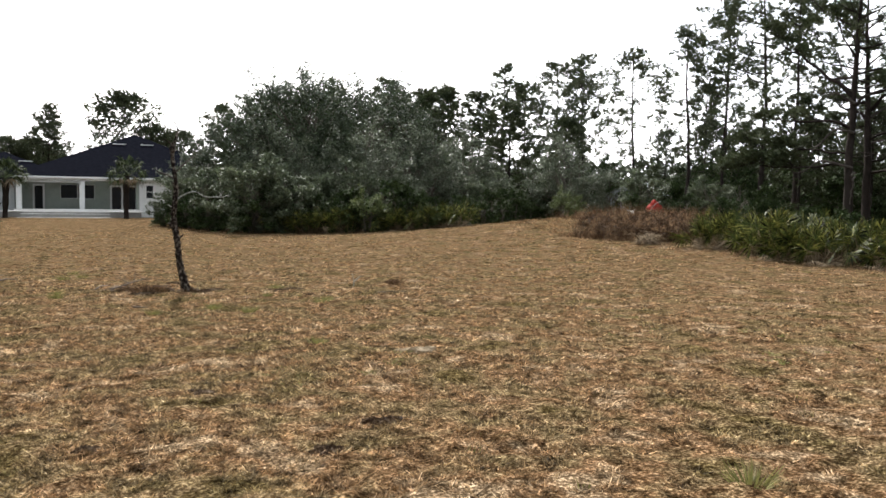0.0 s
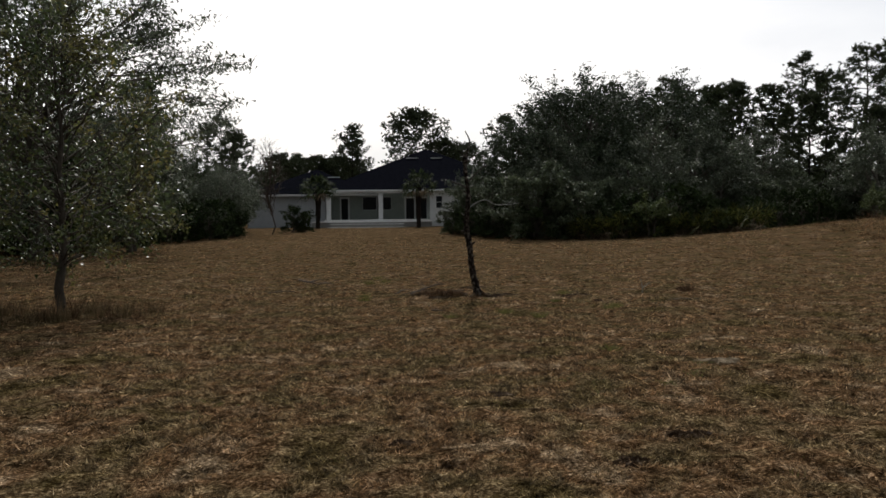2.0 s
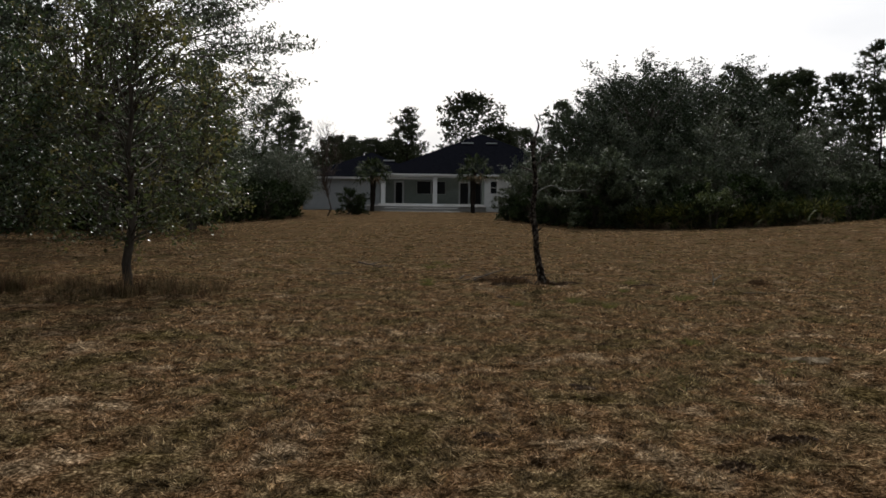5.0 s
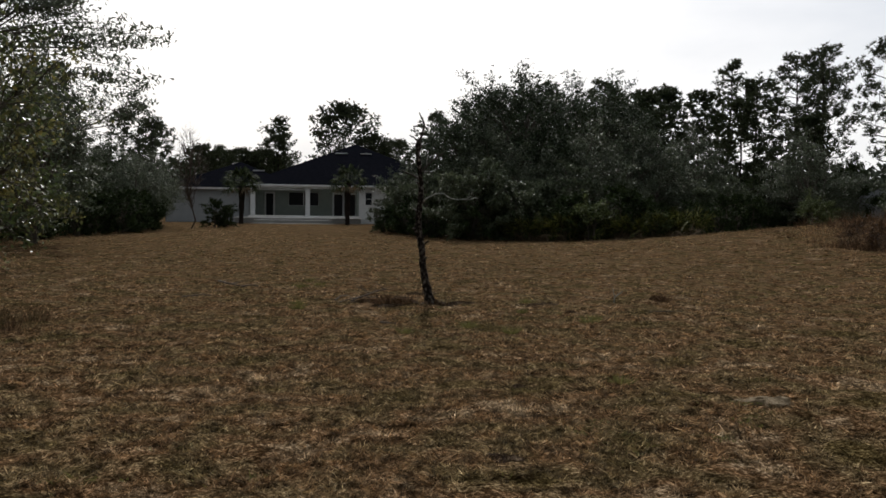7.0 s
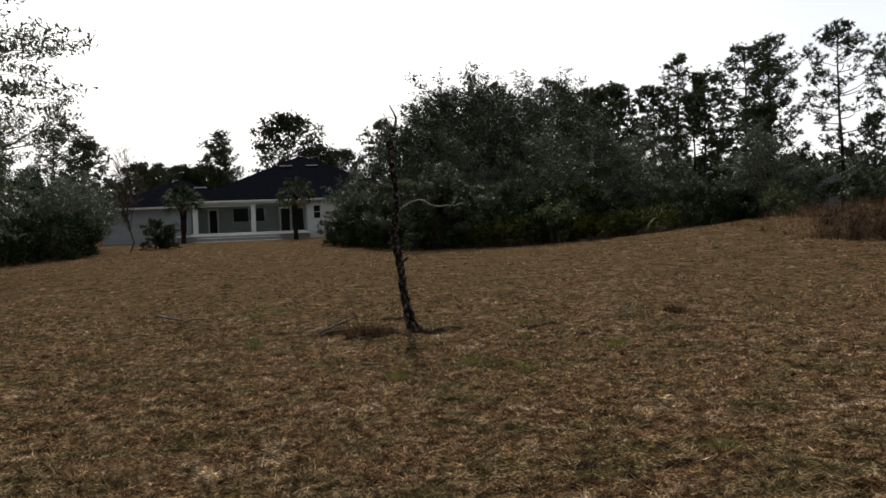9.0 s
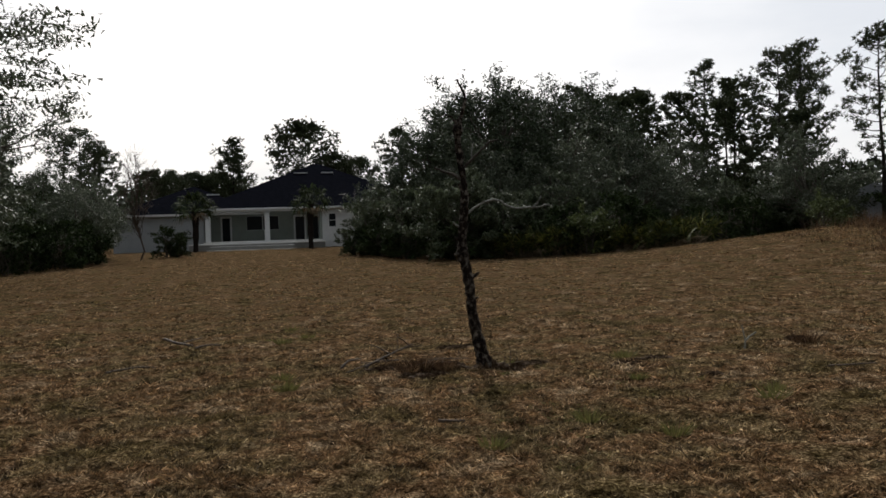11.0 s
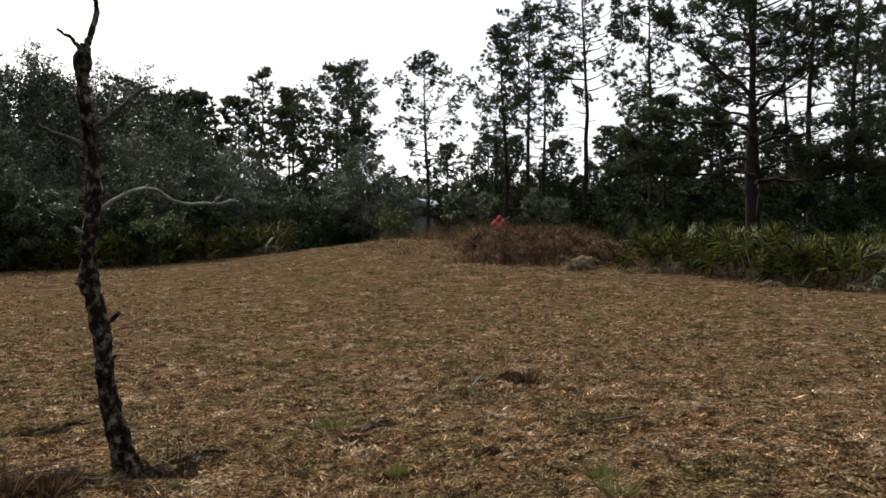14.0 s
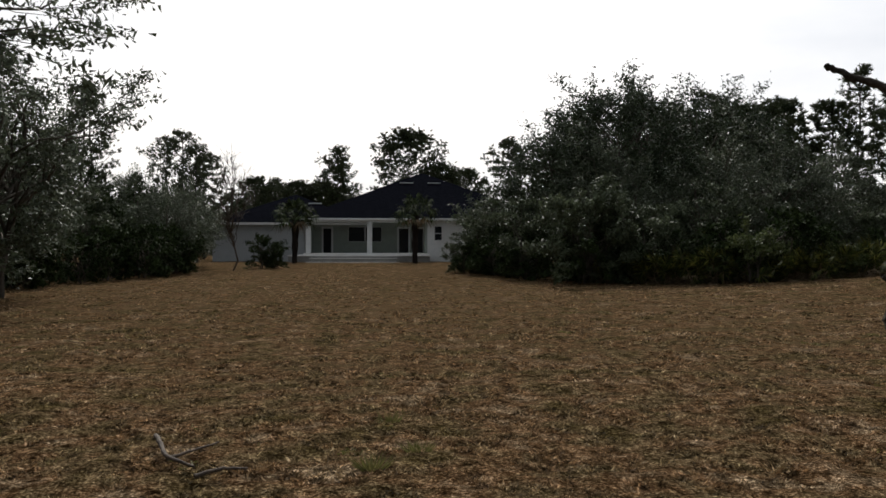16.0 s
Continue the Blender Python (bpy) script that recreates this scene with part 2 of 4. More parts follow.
def bend(a, b, rng, wob=0.1, n=5, sag=0.0):
    a, b = np.asarray(a, float), np.asarray(b, float)
    t = np.linspace(0, 1, n)[:, None]
    L = np.linalg.norm(b - a)
    p = a + (b - a) * t
    p[1:-1] += rng.normal(0, wob * L / n, (n - 2, 3))
    p[:, 2] += (4 * t * (1 - t))[:, 0] * sag * L
    return p


def rand_dirs(n, rng):
    v = rng.normal(size=(n, 3))
    return v / np.linalg.norm(v, axis=1, keepdims=True)


def leaf_arrays(C, size, rng, aspect=0.5, corners=4):
    """A pointed leaf of four corners (three for trees that stay far off) at each centre."""
    n = len(C)
    u = rand_dirs(n, rng)
    w = np.cross(u, rand_dirs(n, rng))
    w /= np.maximum(np.linalg.norm(w, axis=1, keepdims=True), 1e-6)
    s = size * rng.uniform(0.6, 1.3, (n, 1))
    if corners == 3:
        V = np.stack([C - u * s * 0.45 - w * s * aspect * 0.45, C - u * s * 0.45 + w * s * aspect * 0.45, C + u * s * 0.75], 1).reshape(-1, 3)
        return V, np.arange(3 * n).reshape(n, 3)
    V = np.stack([C - u * s * 0.5, C + w * s * aspect * 0.5, C + u * s * 0.5, C - w * s * aspect * 0.5], 1).reshape(-1, 3)
    return V, np.arange(4 * n).reshape(n, 4)


def blade_arrays(B, tip, width, rng):
    """Thin three-cornered blades from B to tip."""
    n = len(B)
    d = tip - B
    w = np.cross(d, rand_dirs(n, rng))
    w /= np.maximum(np.linalg.norm(w, axis=1, keepdims=True), 1e-6)
    w *= np.asarray(width).reshape(-1, 1) * 0.5
    return np.stack([B - w, B + w, tip], 1).reshape(-1, 3), np.arange(3 * n).reshape(n, 3)


def height(x, y):
    """Ground height: level lawn, a slow rise to the house and a mound on the east side."""
    x, y = np.asarray(x, float), np.asarray(y, float)
    s = np.clip((y - 45) / 35, 0, 1)
    return (0.25 * s * s * (3 - 2 * s) + 1.2 * np.exp(-((x - 27.5) ** 2 + (y - 40.5) ** 2) / 98)
            + 0.02 * np.sin(x * 0.9 + 0.4 * y) * np.cos(0.7 * y))


def hz(x, y):
    return float(height(x, y))


# ---- ground ----
def ground():
    gx = np.unique(np.concatenate([np.linspace(-1500, -40, 24), np.arange(-40, -8, 1.0), np.arange(-8, 14, 0.13), np.arange(14, 20, 0.25), np.arange(20, 60, 1.0), np.linspace(60, 1500, 24)]))
    gy = np.unique(np.concatenate([np.linspace(-1500, -10, 24), np.arange(-10, 5, 1.0), np.arange(5, 28, 0.13), np.arange(28, 35, 0.25), np.arange(35, 110, 1.0), np.linspace(110, 1600, 24)]))
    X, Y = np.meshgrid(gx, gy)
    rng = np.random.default_rng(3)
    near = (X > -8) & (X < 14) & (Y > 5) & (Y < 28)
    n1 = rng.normal(0, 1, X.shape)
    n1 = (n1 + np.roll(n1, 1, 0) + np.roll(n1, 1, 1) + np.roll(n1, (1, 1), (0, 1))) / 2
    Z = height(X, Y) + n1 * np.where(near, 0.011, 0.012 * (np.abs(X) < 60))
    Z += near * (0.012 * np.sin(X * 9.1 + 2 * np.sin(Y * 5.3)) * np.sin(Y * 11.7 + 2 * np.sin(X * 4.1)))
    V = np.stack([X, Y, Z], -1).reshape(-1, 3)
    nx, ny = len(gx), len(gy)
    i, j = np.meshgrid(np.arange(ny - 1), np.arange(nx - 1), indexing="ij")
    a = i * nx + j
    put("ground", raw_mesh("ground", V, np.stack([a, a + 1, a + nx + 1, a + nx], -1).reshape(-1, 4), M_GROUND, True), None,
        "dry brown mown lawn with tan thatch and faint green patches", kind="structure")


ground()


def grass_field(name, n_tufts, seed, d0, d1, per, hgt, material, label, patch=0.0):
    rng = np.random.default_rng(seed)
    t = rng.uniform(0, 1, n_tufts)
    ox, oy = 3.0 - 0.7 * t, 5.2 + 12.2 * t
    d = d0 * (d1 / d0) ** rng.uniform(0, 1, n_tufts) if d1 / d0 > 8 else rng.uniform(d0, d1, n_tufts)
    az = np.radians(rng.uniform(-48, 68, n_tufts))
    cx, cy = ox + d * np.sin(az), oy + d * np.cos(az)
    if patch:
        keep = np.array([noise.noise(Vector((a * 0.35, b * 0.35, 7.0))) for a, b in zip(cx, cy)]) > patch
        cx, cy, d = cx[keep], cy[keep], d[keep]
    k = rng.integers(0, max(1, len(cx) // 8), len(cx))
    cx, cy, d = cx[k], cy[k], d[k]
    cr = 0.035 + 0.004 * d
    cx, cy = cx + rng.normal(0, 1, len(k)) * cr, cy + rng.normal(0, 1, len(k)) * cr
    n = len(cx)
    lump = (0.55 + 0.9 * rng.random(n) ** 2) * (0.7 + 0.6 * rng.random(n)[k % n])
    C = np.repeat(np.stack([cx, cy, height(cx, cy)], -1), per, 0)
    dd, ll = np.repeat(d, per), np.repeat(lump, per)
    m = n * per
    a = rng.uniform(0, 2 * np.pi, m)
    r = rng.uniform(0, 0.035, m) * (1 + dd * 0.04)
    B = C + np.stack([r * np.cos(a), r * np.sin(a), np.full(m, -0.004)], -1)
    a2 = a + rng.normal(0, 0.9, m)
    h = hgt * ll * rng.uniform(0.3, 1.0, m) * 1.1 / (1 + 0.035 * dd)
    lean = rng.uniform(0.2, 2.2, m) * h
    h = h * rng.uniform(0.35, 1.0, m)
    tip = B + np.stack([np.cos(a2) * lean, np.sin(a2) * lean, h], -1)
    V, F = blade_arrays(B, tip, 0.006 + 0.0014 * dd, rng)
    put(name, raw_mesh(name, V, F, material), None, label, kind="stuff", category="grass")


# ---- trees ----
def pine_proto(H, seed, label, crown0=0.4, R=2.6, limbs=30, peak=0.4, clusters=4, tufts=7, needles=13, puff=0.21, width=0.07, trunk=0.0, lean=0.01, wide_top=0.5, uneven=0.28, own=(), tname="pine_tree", lower=6):
    """A pine: straight stem, long thin crooked limbs turned up at the ends, and ball-like clusters of
    needle tufts on the outer shoots. own: limbs given by points, thickness and whether they carry needles."""
    rng = np.random.default_rng(seed)
    root = thing(tname, label, "tree")
    n = 11
    z = np.linspace(0, 1, n)
    ax = np.cumsum(rng.normal(0, 0.004 * H, n)) + lean * H * z
    ay = np.cumsum(rng.normal(0, 0.004 * H, n))
    ax, ay = ax - ax[0], ay - ay[0]
    P = np.stack([ax, ay, z * H * 0.985], -1)
    P[0, 2] = -0.3
    r0 = trunk or 0.0095 * H + 0.02
    rad = r0 * (1 - z * 0.88) + 0.008
    rad[0] *= 1.25
    put("trunk", raw_mesh("trunk", *tubes([(P, rad)], 9), M_PINEBARK, True), root)
    L3, shoots = [], []

    def axis(zz):
        return np.array([np.interp(zz, P[:, 2], ax), np.interp(zz, P[:, 2], ay), zz])

    def limb(pts, r, leafy, k):
        m = len(pts)
        L3.append((pts, np.linspace(r, 0.012, m)))
        length = float(np.linalg.norm(pts[-1] - pts[0]))
        if not leafy:
            for j in range(3):
                q = pts[rng.integers(m // 2, m)]
                e = q + rand_dirs(1, rng)[0] * rng.uniform(0.2, 0.5)
                L3.append((bend(q, e, rng, 0.2, 3), [0.014, 0.01, 0.006]))
            return
        for j in range(k):
            f = 1.0 if j == 0 else rng.uniform(0.42, 0.98)
            i = min(m - 2, int(f * (m - 1)))
            q = pts[i] + (pts[i + 1] - pts[i]) * (f * (m - 1) - i)
            d = pts[i + 1] - pts[i]
            d = d / max(1e-6, np.linalg.norm(d))
            side = np.cross(d, [0, 0, 1.0]) * rng.choice([-1, 1])
            e = q + (d * rng.uniform(0.3, 0.9) + side * (j > 0) * rng.uniform(0.4, 1.0) + np.array([0, 0, rng.uniform(0.15, 0.7)])) * rng.uniform(0.35, 0.6) * (0.55 + 0.16 * length)
            L3.append((bend(q, e, rng, 0.15, 3), [0.02, 0.014, 0.009]))
            shoots.append(e)

    for i in range(limbs):
        g = (i / limbs) ** 0.9
        zz = H * (crown0 + (0.97 - crown0) * g + rng.normal(0, 0.01))
        prof = (0.45 + 0.55 * math.sin(math.pi / 2 * min(1, g / peak))) if g < peak else 0.16 + 0.84 * math.cos(math.pi / 2 * (g - peak) / (1 - peak)) ** (1.5 - wide_top)
        L = R * prof * rng.uniform(0.88 - uneven, 0.88 + uneven) * (1 - 0.5 * max(0, g - 0.85) / 0.15)
        a = i * 2.4 + rng.normal(0, 0.35)
        s0 = axis(min(zz, H * 0.96))
        d = np.array([math.cos(a), math.sin(a), 0.0])
        rise = 0.05 + 0.55 * g + rng.normal(0, 0.1)
        t = np.linspace(0, 1, 7)[:, None]
        pts = s0 + d * L * t + np.array([0, 0, 1.0]) * L * (rise * t * 0.55 + 0.35 * t ** 3)
        pts[1:] += rng.normal(0, 0.035 * L, (6, 3)) * t[1:]
        limb(pts, r0 * 0.24 * (1.15 - 0.7 * g) + 0.01, not (g < 0.12 and rng.random() < 0.5), clusters)
    for i in range(lower):
        s0 = axis(H * rng.uniform(crown0 * 0.45, crown0))
        a = rng.uniform(0, 6.28)
        L = R * rng.uniform(0.25, 0.7)
        e = s0 + np.array([math.cos(a) * L, math.sin(a) * L, rng.uniform(-0.25, 0.2) * L])
        limb(bend(s0, e, rng, 0.2, 5), 0.022, False, 0)
    for pts, r, leafy, k in own:
        pts = np.array(pts, float)
        t = np.linspace(0, len(pts) - 1, 12)
        Q = np.stack([np.interp(t, np.arange(len(pts)), pts[:, j]) for j in range(3)], -1)
        Q[1:] += rng.normal(0, 0.05, (11, 3))
        limb(Q, r, leafy, k)
    shoots.append(P[-1])
    put("limb", raw_mesh("limb", *tubes(L3, 3), M_PINEBARK, True), root, kind="stuff")
    S = np.array(shoots)
    T = np.repeat(S, tufts, 0)
    T = T + rng.normal(0, puff, T.shape) * [1, 1, 0.6] + [0, 0, 0.08]
    C = np.repeat(T, needles, 0)
    out = C - np.repeat(np.repeat(S, tufts, 0), needles, 0)
    d = rand_dirs(len(C), rng) + out * 1.2
    d[:, 2] = d[:, 2] * 0.8 + 0.28
    d /= np.linalg.norm(d, axis=1, keepdims=True)
    V, F = blade_arrays(C, C + d * rng.uniform(0.16, 0.33, (len(C), 1)), width, rng)
    put("crown", raw_mesh("crown", V, F, M_NEEDLE), root)
    return root


def leafy_proto(seed, H, R, clumps, leaves, size, leafmat, barkmat=M_BARK, trunk=0.12, low=0.25, stems=1, label="", tname="oak_tree", category="tree", clump_r=0.9, flat=0.75, twiggy=3, lean=(0, 0), top=0.7, extra=(), corners=3, fork=0.12, prof=None):
    """A broadleaf tree or shrub: stem, limbs out to the clumps, small leaves round the clumps' twigs."""
    rng = np.random.default_rng(seed)
    root = thing(tname, label, category)
    lines, K = [], []
    zc = low * H + (H * (1 - low)) * 0.5
    for i in range(clumps):
        v = rand_dirs(1, rng)[0]
        rr = rng.uniform(0.45, 1.0) ** 0.6 * rng.uniform(0.8, 1.12)
        c = np.array([v[0] * R * rr, v[1] * R * rr, zc + v[2] * (H * (1 - low)) * 0.5 * rr])
        wf = 1 - max(0, (c[2] / H - top)) * 0.9
        if prof:
            c[2] = H * (low + (0.97 - low) * ((i + 0.5) / clumps) ** 1.15)
            pr = float(np.interp((c[2] / H - low) / (1 - low), *prof)) * R
            az = i * 2.4 + rng.normal(0, 0.4)
            pr *= rng.uniform(0.35, 1.0) ** 0.5
            c[0], c[1], wf = pr * math.cos(az), pr * math.sin(az), 1.0
        c[0], c[1] = c[0] * wf + lean[0] * c[2], c[1] * wf + lean[1] * c[2]
        K.append(c)
    K = np.array(K + [np.array(e, float) for e in extra])
    tops = []
    for s in range(stems):
        a = rng.uniform(0, 6.28)
        b0 = np.array([math.cos(a), math.sin(a), 0]) * (0.12 * R if stems > 1 else 0)
        t1 = b0 * 3 + np.array([lean[0] * H * 0.6, lean[1] * H * 0.6, H * 0.68])
        p = bend(b0 + [0, 0, -0.2], t1, rng, 0.05 if prof else 0.18, 7)
        lines.append((p, np.linspace(trunk, trunk * 0.3, 7)))
        tops.append(p)
    put("trunk", raw_mesh("trunk", *tubes(lines, 8), barkmat, True), root)
    limbs, L = [], []
    for c in K:
        p = tops[rng.integers(0, stems)]
        f = np.clip(c[2] / (H * 0.68) * (rng.uniform(0.6, 0.95) if prof else rng.uniform(0.35, 0.75)), fork, 0.98) * 6
        i = int(f)
        s = p[i] + (p[min(6, i + 1)] - p[i]) * (f - i)
        q = bend(s, c, rng, 0.22, 5, 0.08)
        d = np.linalg.norm(c - s)
        limbs.append((q, np.linspace(0.007 * d + 0.004 if prof else min(trunk * 0.45, 0.012 * d + 0.012), 0.004 if prof else 0.006, 5)))
        for k in range(twiggy):
            e = c + rand_dirs(1, rng)[0] * clump_r * rng.uniform(0.7, 1.5)
            limbs.append((bend(q[3], e, rng, 0.2, 3), [0.012, 0.008, 0.004]))
            L.append((q[3], e))
        L.append((q[2], c))
    put("limb", raw_mesh("limb", *tubes(limbs, 3), barkmat, True), root, kind="stuff")
    L = np.array(L)
    pick = L[rng.integers(0, len(L), leaves)]
    u = rng.uniform(0.25, 1.08, (leaves, 1)) ** 0.7
    C = pick[:, 0] * (1 - u) + pick[:, 1] * u + rng.normal(0, 1, (leaves, 3)) * clump_r * (0.1 + 0.2 * rng.random((leaves, 1))) * [1, 1, flat]
    C = C[C[:, 2] > 0.03]
    put("crown", raw_mesh("crown", *leaf_arrays(C, size, rng, 0.55, corners), leafmat), root)
    return root


def fan(o, d, R, rng, blades=15, droop=0.1, width=0.035, roll=0.0, spread=1.9):
    """One fan leaf at o facing d, turned about d by roll."""
    d = d / np.linalg.norm(d)
    side = np.cross(d, [0, 0, 1.0])
    side /= max(1e-6, np.linalg.norm(side))
    up = np.cross(side, d)
    side, up = side * math.cos(roll) + up * math.sin(roll), up * math.cos(roll) - side * math.sin(roll)
    a = np.linspace(-spread, spread, blades) + rng.normal(0, 0.05, blades)
    dirs = np.cos(a)[:, None] * d + np.sin(a)[:, None] * (side * 0.95 + up * 0.1) + up * 0.22 * np.cos(a * 2)[:, None]
    L = R * (0.8 + 0.2 * np.cos(a)) * rng.uniform(0.85, 1.1, blades)
    mid = o + dirs * L[:, None] * 0.5
    tip = o + dirs * L[:, None]
    tip[:, 2] -= droop * R * rng.uniform(0.4, 1.6, blades)
    w = np.cross(dirs, up)
    w /= np.maximum(np.linalg.norm(w, axis=1, keepdims=True), 1e-6)
    w *= width
    V = np.stack([np.repeat(o[None], blades, 0), mid - w, mid + w, tip], 1).reshape(-1, 3)
    i = np.arange(blades)[:, None] * 4
    F = np.concatenate([i + [[0, 2, 1]], i + [[1, 2, 3]]])
    return V, F


def join(parts):
    VV, FF, b = [], [], 0
    for V, F in parts:
        VV.append(V)
        FF.append(F + b)
        b += len(V)
    return np.concatenate(VV), np.concatenate(FF)


FANS = {}


def fan_mesh(k, dead):
    """Four green and four dead unit fans, shared by all the palmettos whose fronds are separate parts."""
    if (k, dead) not in FANS:
        r = np.random.default_rng(900 + k + 10 * dead)
        f = fan(np.zeros(3), np.array([1.0, 0, 0.001]), 1.0, r, 18, 0.35 if dead else 0.14, 0.028 if dead else 0.045, r.uniform(-1.2, 1.2), 2.3)
        FANS[(k, dead)] = raw_mesh("frond", *f, M_DEADPALM if dead else M_PALMETTO)
    return FANS[(k, dead)]


def palmetto_proto(seed, H, R, fans, dead, label, single=False):
    rng = np.random.default_rng(seed)
    root = thing("saw_palmetto", label, "shrub")
    stems, G, D = [], [], []
    for i in range(fans + dead):
        a = rng.uniform(0, 6.28)
        isdead = i >= fans
        el = rng.uniform(0.25, 1.4) if not isdead else rng.uniform(-0.1, 0.7)
        b = np.array([math.cos(a), math.sin(a), 0]) * rng.uniform(0, R * 0.45)
        L = H * rng.uniform(0.4, 0.85) * (1 if not isdead else 0.55)
        dr = np.array([math.cos(a) * math.cos(el), math.sin(a) * math.cos(el), math.sin(el)])
        t = b + dr * L + [0, 0, 0.06]
        stems.append((bend(b, t, rng, 0.1, 3), [0.014, 0.011, 0.008]))
        fd, fr = dr + [0, 0, -0.15 if not isdead else -0.4], rng.uniform(0.38, 0.6)
        if single:
            ob = put("dead_frond" if isdead else "frond", fan_mesh(i % 4, isdead), root, "dry tan dead frond" if isdead else "")
            q = Vector(fd).to_track_quat("X", "Z")
            ob.matrix_basis = Matrix.LocRotScale(Vector(t), q, (fr, fr, fr))
            continue
        f = fan(t, fd, fr, rng, 15, 0.16 if not isdead else 0.4, 0.026 if not isdead else 0.018, rng.uniform(-1.3, 1.3), 2.3)
        (D if isdead else G).append(f)
    put("stem", raw_mesh("stem", *tubes(stems, 4), M_DEADPALM, True), root, kind="stuff")
    if G:
        put("crown", raw_mesh("crown", *join(G), M_PALMETTO), root)
    if D:
        put("dead_frond", raw_mesh("dead_frond", *join(D), M_DEADPALM), root, "dry tan dead fronds", kind="stuff")
    return root


def place(proto, spots, group="", seed=0, smin=0.9, smax=1.1):
    """The prototype goes to the first spot, copies to the others: (x, y[, scale[, turn]])."""
    rng = np.random.default_rng(seed)
    for i, sp in enumerate(spots):
        s = sp[2] if len(sp) > 2 else rng.uniform(smin, smax)
        rz = sp[3] if len(sp) > 3 else rng.uniform(0, 360)
        m = pose(sp[0], sp[1], hz(sp[0], sp[1]) - 0.02, 0, 0, rz)
        ob = proto if i == 0 else copy_thing(proto, m)
        ob.matrix_basis = m @ Matrix.Scale(s, 4)
        if group:
            ob["group"] = group
    return proto


# ---- house ----
def hip_roof(name, house, x0, x1, y0, y1, z, pitch, over=0.45):
    x0, x1, y0, y1 = x0 - over, x1 + over, y0 - over, y1 + over
    h = min(x1 - x0, y1 - y0) / 2
    top = z + h * pitch
    if x1 - x0 >= y1 - y0:
        r = [(x0 + h, (y0 + y1) / 2), (x1 - h, (y0 + y1) / 2)]
        quads = [((x0, y0), (x1, y0), r[1], r[0]), ((x1, y1), (x0, y1), r[0], r[1]), ((x0, y1), (x0, y0), r[0]), ((x1, y0), (x1, y1), r[1])]
    else:
        r = [((x0 + x1) / 2, y0 + h), ((x0 + x1) / 2, y1 - h)]
        quads = [((x1, y0), (x1, y1), r[1], r[0]), ((x0, y1), (x0, y0), r[0], r[1]), ((x0, y0), (x1, y0), r[0]), ((x1, y1), (x0, y1), r[1])]
    bm = bmesh.new()
    for q in quads:
        up = [bm.verts.new((p[0], p[1], top if tuple(p) in [tuple(k) for k in r] else z)) for p in q]
        bm.faces.new(up)
    bmesh.ops.remove_doubles(bm, verts=bm.verts, dist=0.001)
    bot = [bm.verts.new(p) for p in ((x0, y0, z - 0.01), (x0, y1, z - 0.01), (x1, y1, z - 0.01), (x1, y0, z - 0.01))]
    bm.faces.new(bot)
    roof = part(name, bm, M_ROOF, house, "dark charcoal shingle hip roof")
    bm = bmesh.new()
    for a, b, c, d in ((x0, x1, y0 - 0.03, y0), (x0, x1, y1, y1 + 0.03), (x0 - 0.03, x0, y0, y1), (x1, x1 + 0.03, y0, y1)):
        box(a, b, c, d, z - 0.2, z - 0.015, 0, bm)
    part("fascia", bm, M_WHITE, roof, "white fascia board")
    return roof


def opening(name, wall, x0, x1, y, z0, z1, label, mull=(), rails=(), f=0.16):
    """Frame and dark glass set in a wall's opening at y."""
    bm = bmesh.new()
    for a, b, c, d in ((x0 - f, x0, z0 - (f if "window" in name else 0), z1 + f), (x1, x1 + f, z0 - (f if "window" in name else 0), z1 + f), (x0, x1, z1, z1 + f)):
        box(a, b, y - 0.05, y + 0.08, c, d, 0.008, bm)
    if "window" in name:
        box(x0, x1, y - 0.05, y + 0.08, z0 - f, z0, 0.008, bm)
    for m in mull:
        box(m - 0.045, m + 0.045, y - 0.01, y + 0.07, z0, z1, 0, bm)
    for m in rails:
        box(x0, x1, y - 0.01, y + 0.07, m - 0.025, m + 0.025, 0, bm)
    w = part(name, bm, M_WHITE, wall, label)
    part("pane", box(x0, x1, y + 0.03, y + 0.045, z0, z1), M_GLASS, w)
    return w


def wall_with(name, house, x0, x1, y, th, z0, z1, holes, material, label=""):
    """A wall along x with thickness and real openings (x0, x1, z0, z1)."""
    bm = bmesh.new()
    xs = sorted({x0, x1, *[h[0] for h in holes], *[h[1] for h in holes]})
    for a, b in zip(xs, xs[1:]):
        cut = [h for h in holes if h[0] <= a and h[1] >= b]
        if not cut:
            box(a, b, y, y + th, z0, z1, 0, bm)
        else:
            if cut[0][2] > z0:
                box(a, b, y, y + th, z0, cut[0][2], 0, bm)
            box(a, b, y, y + th, cut[0][3], z1, 0, bm)
    bmesh.ops.remove_doubles(bm, verts=bm.verts, dist=0.0005)
    return part(name, bm, material, house, label)


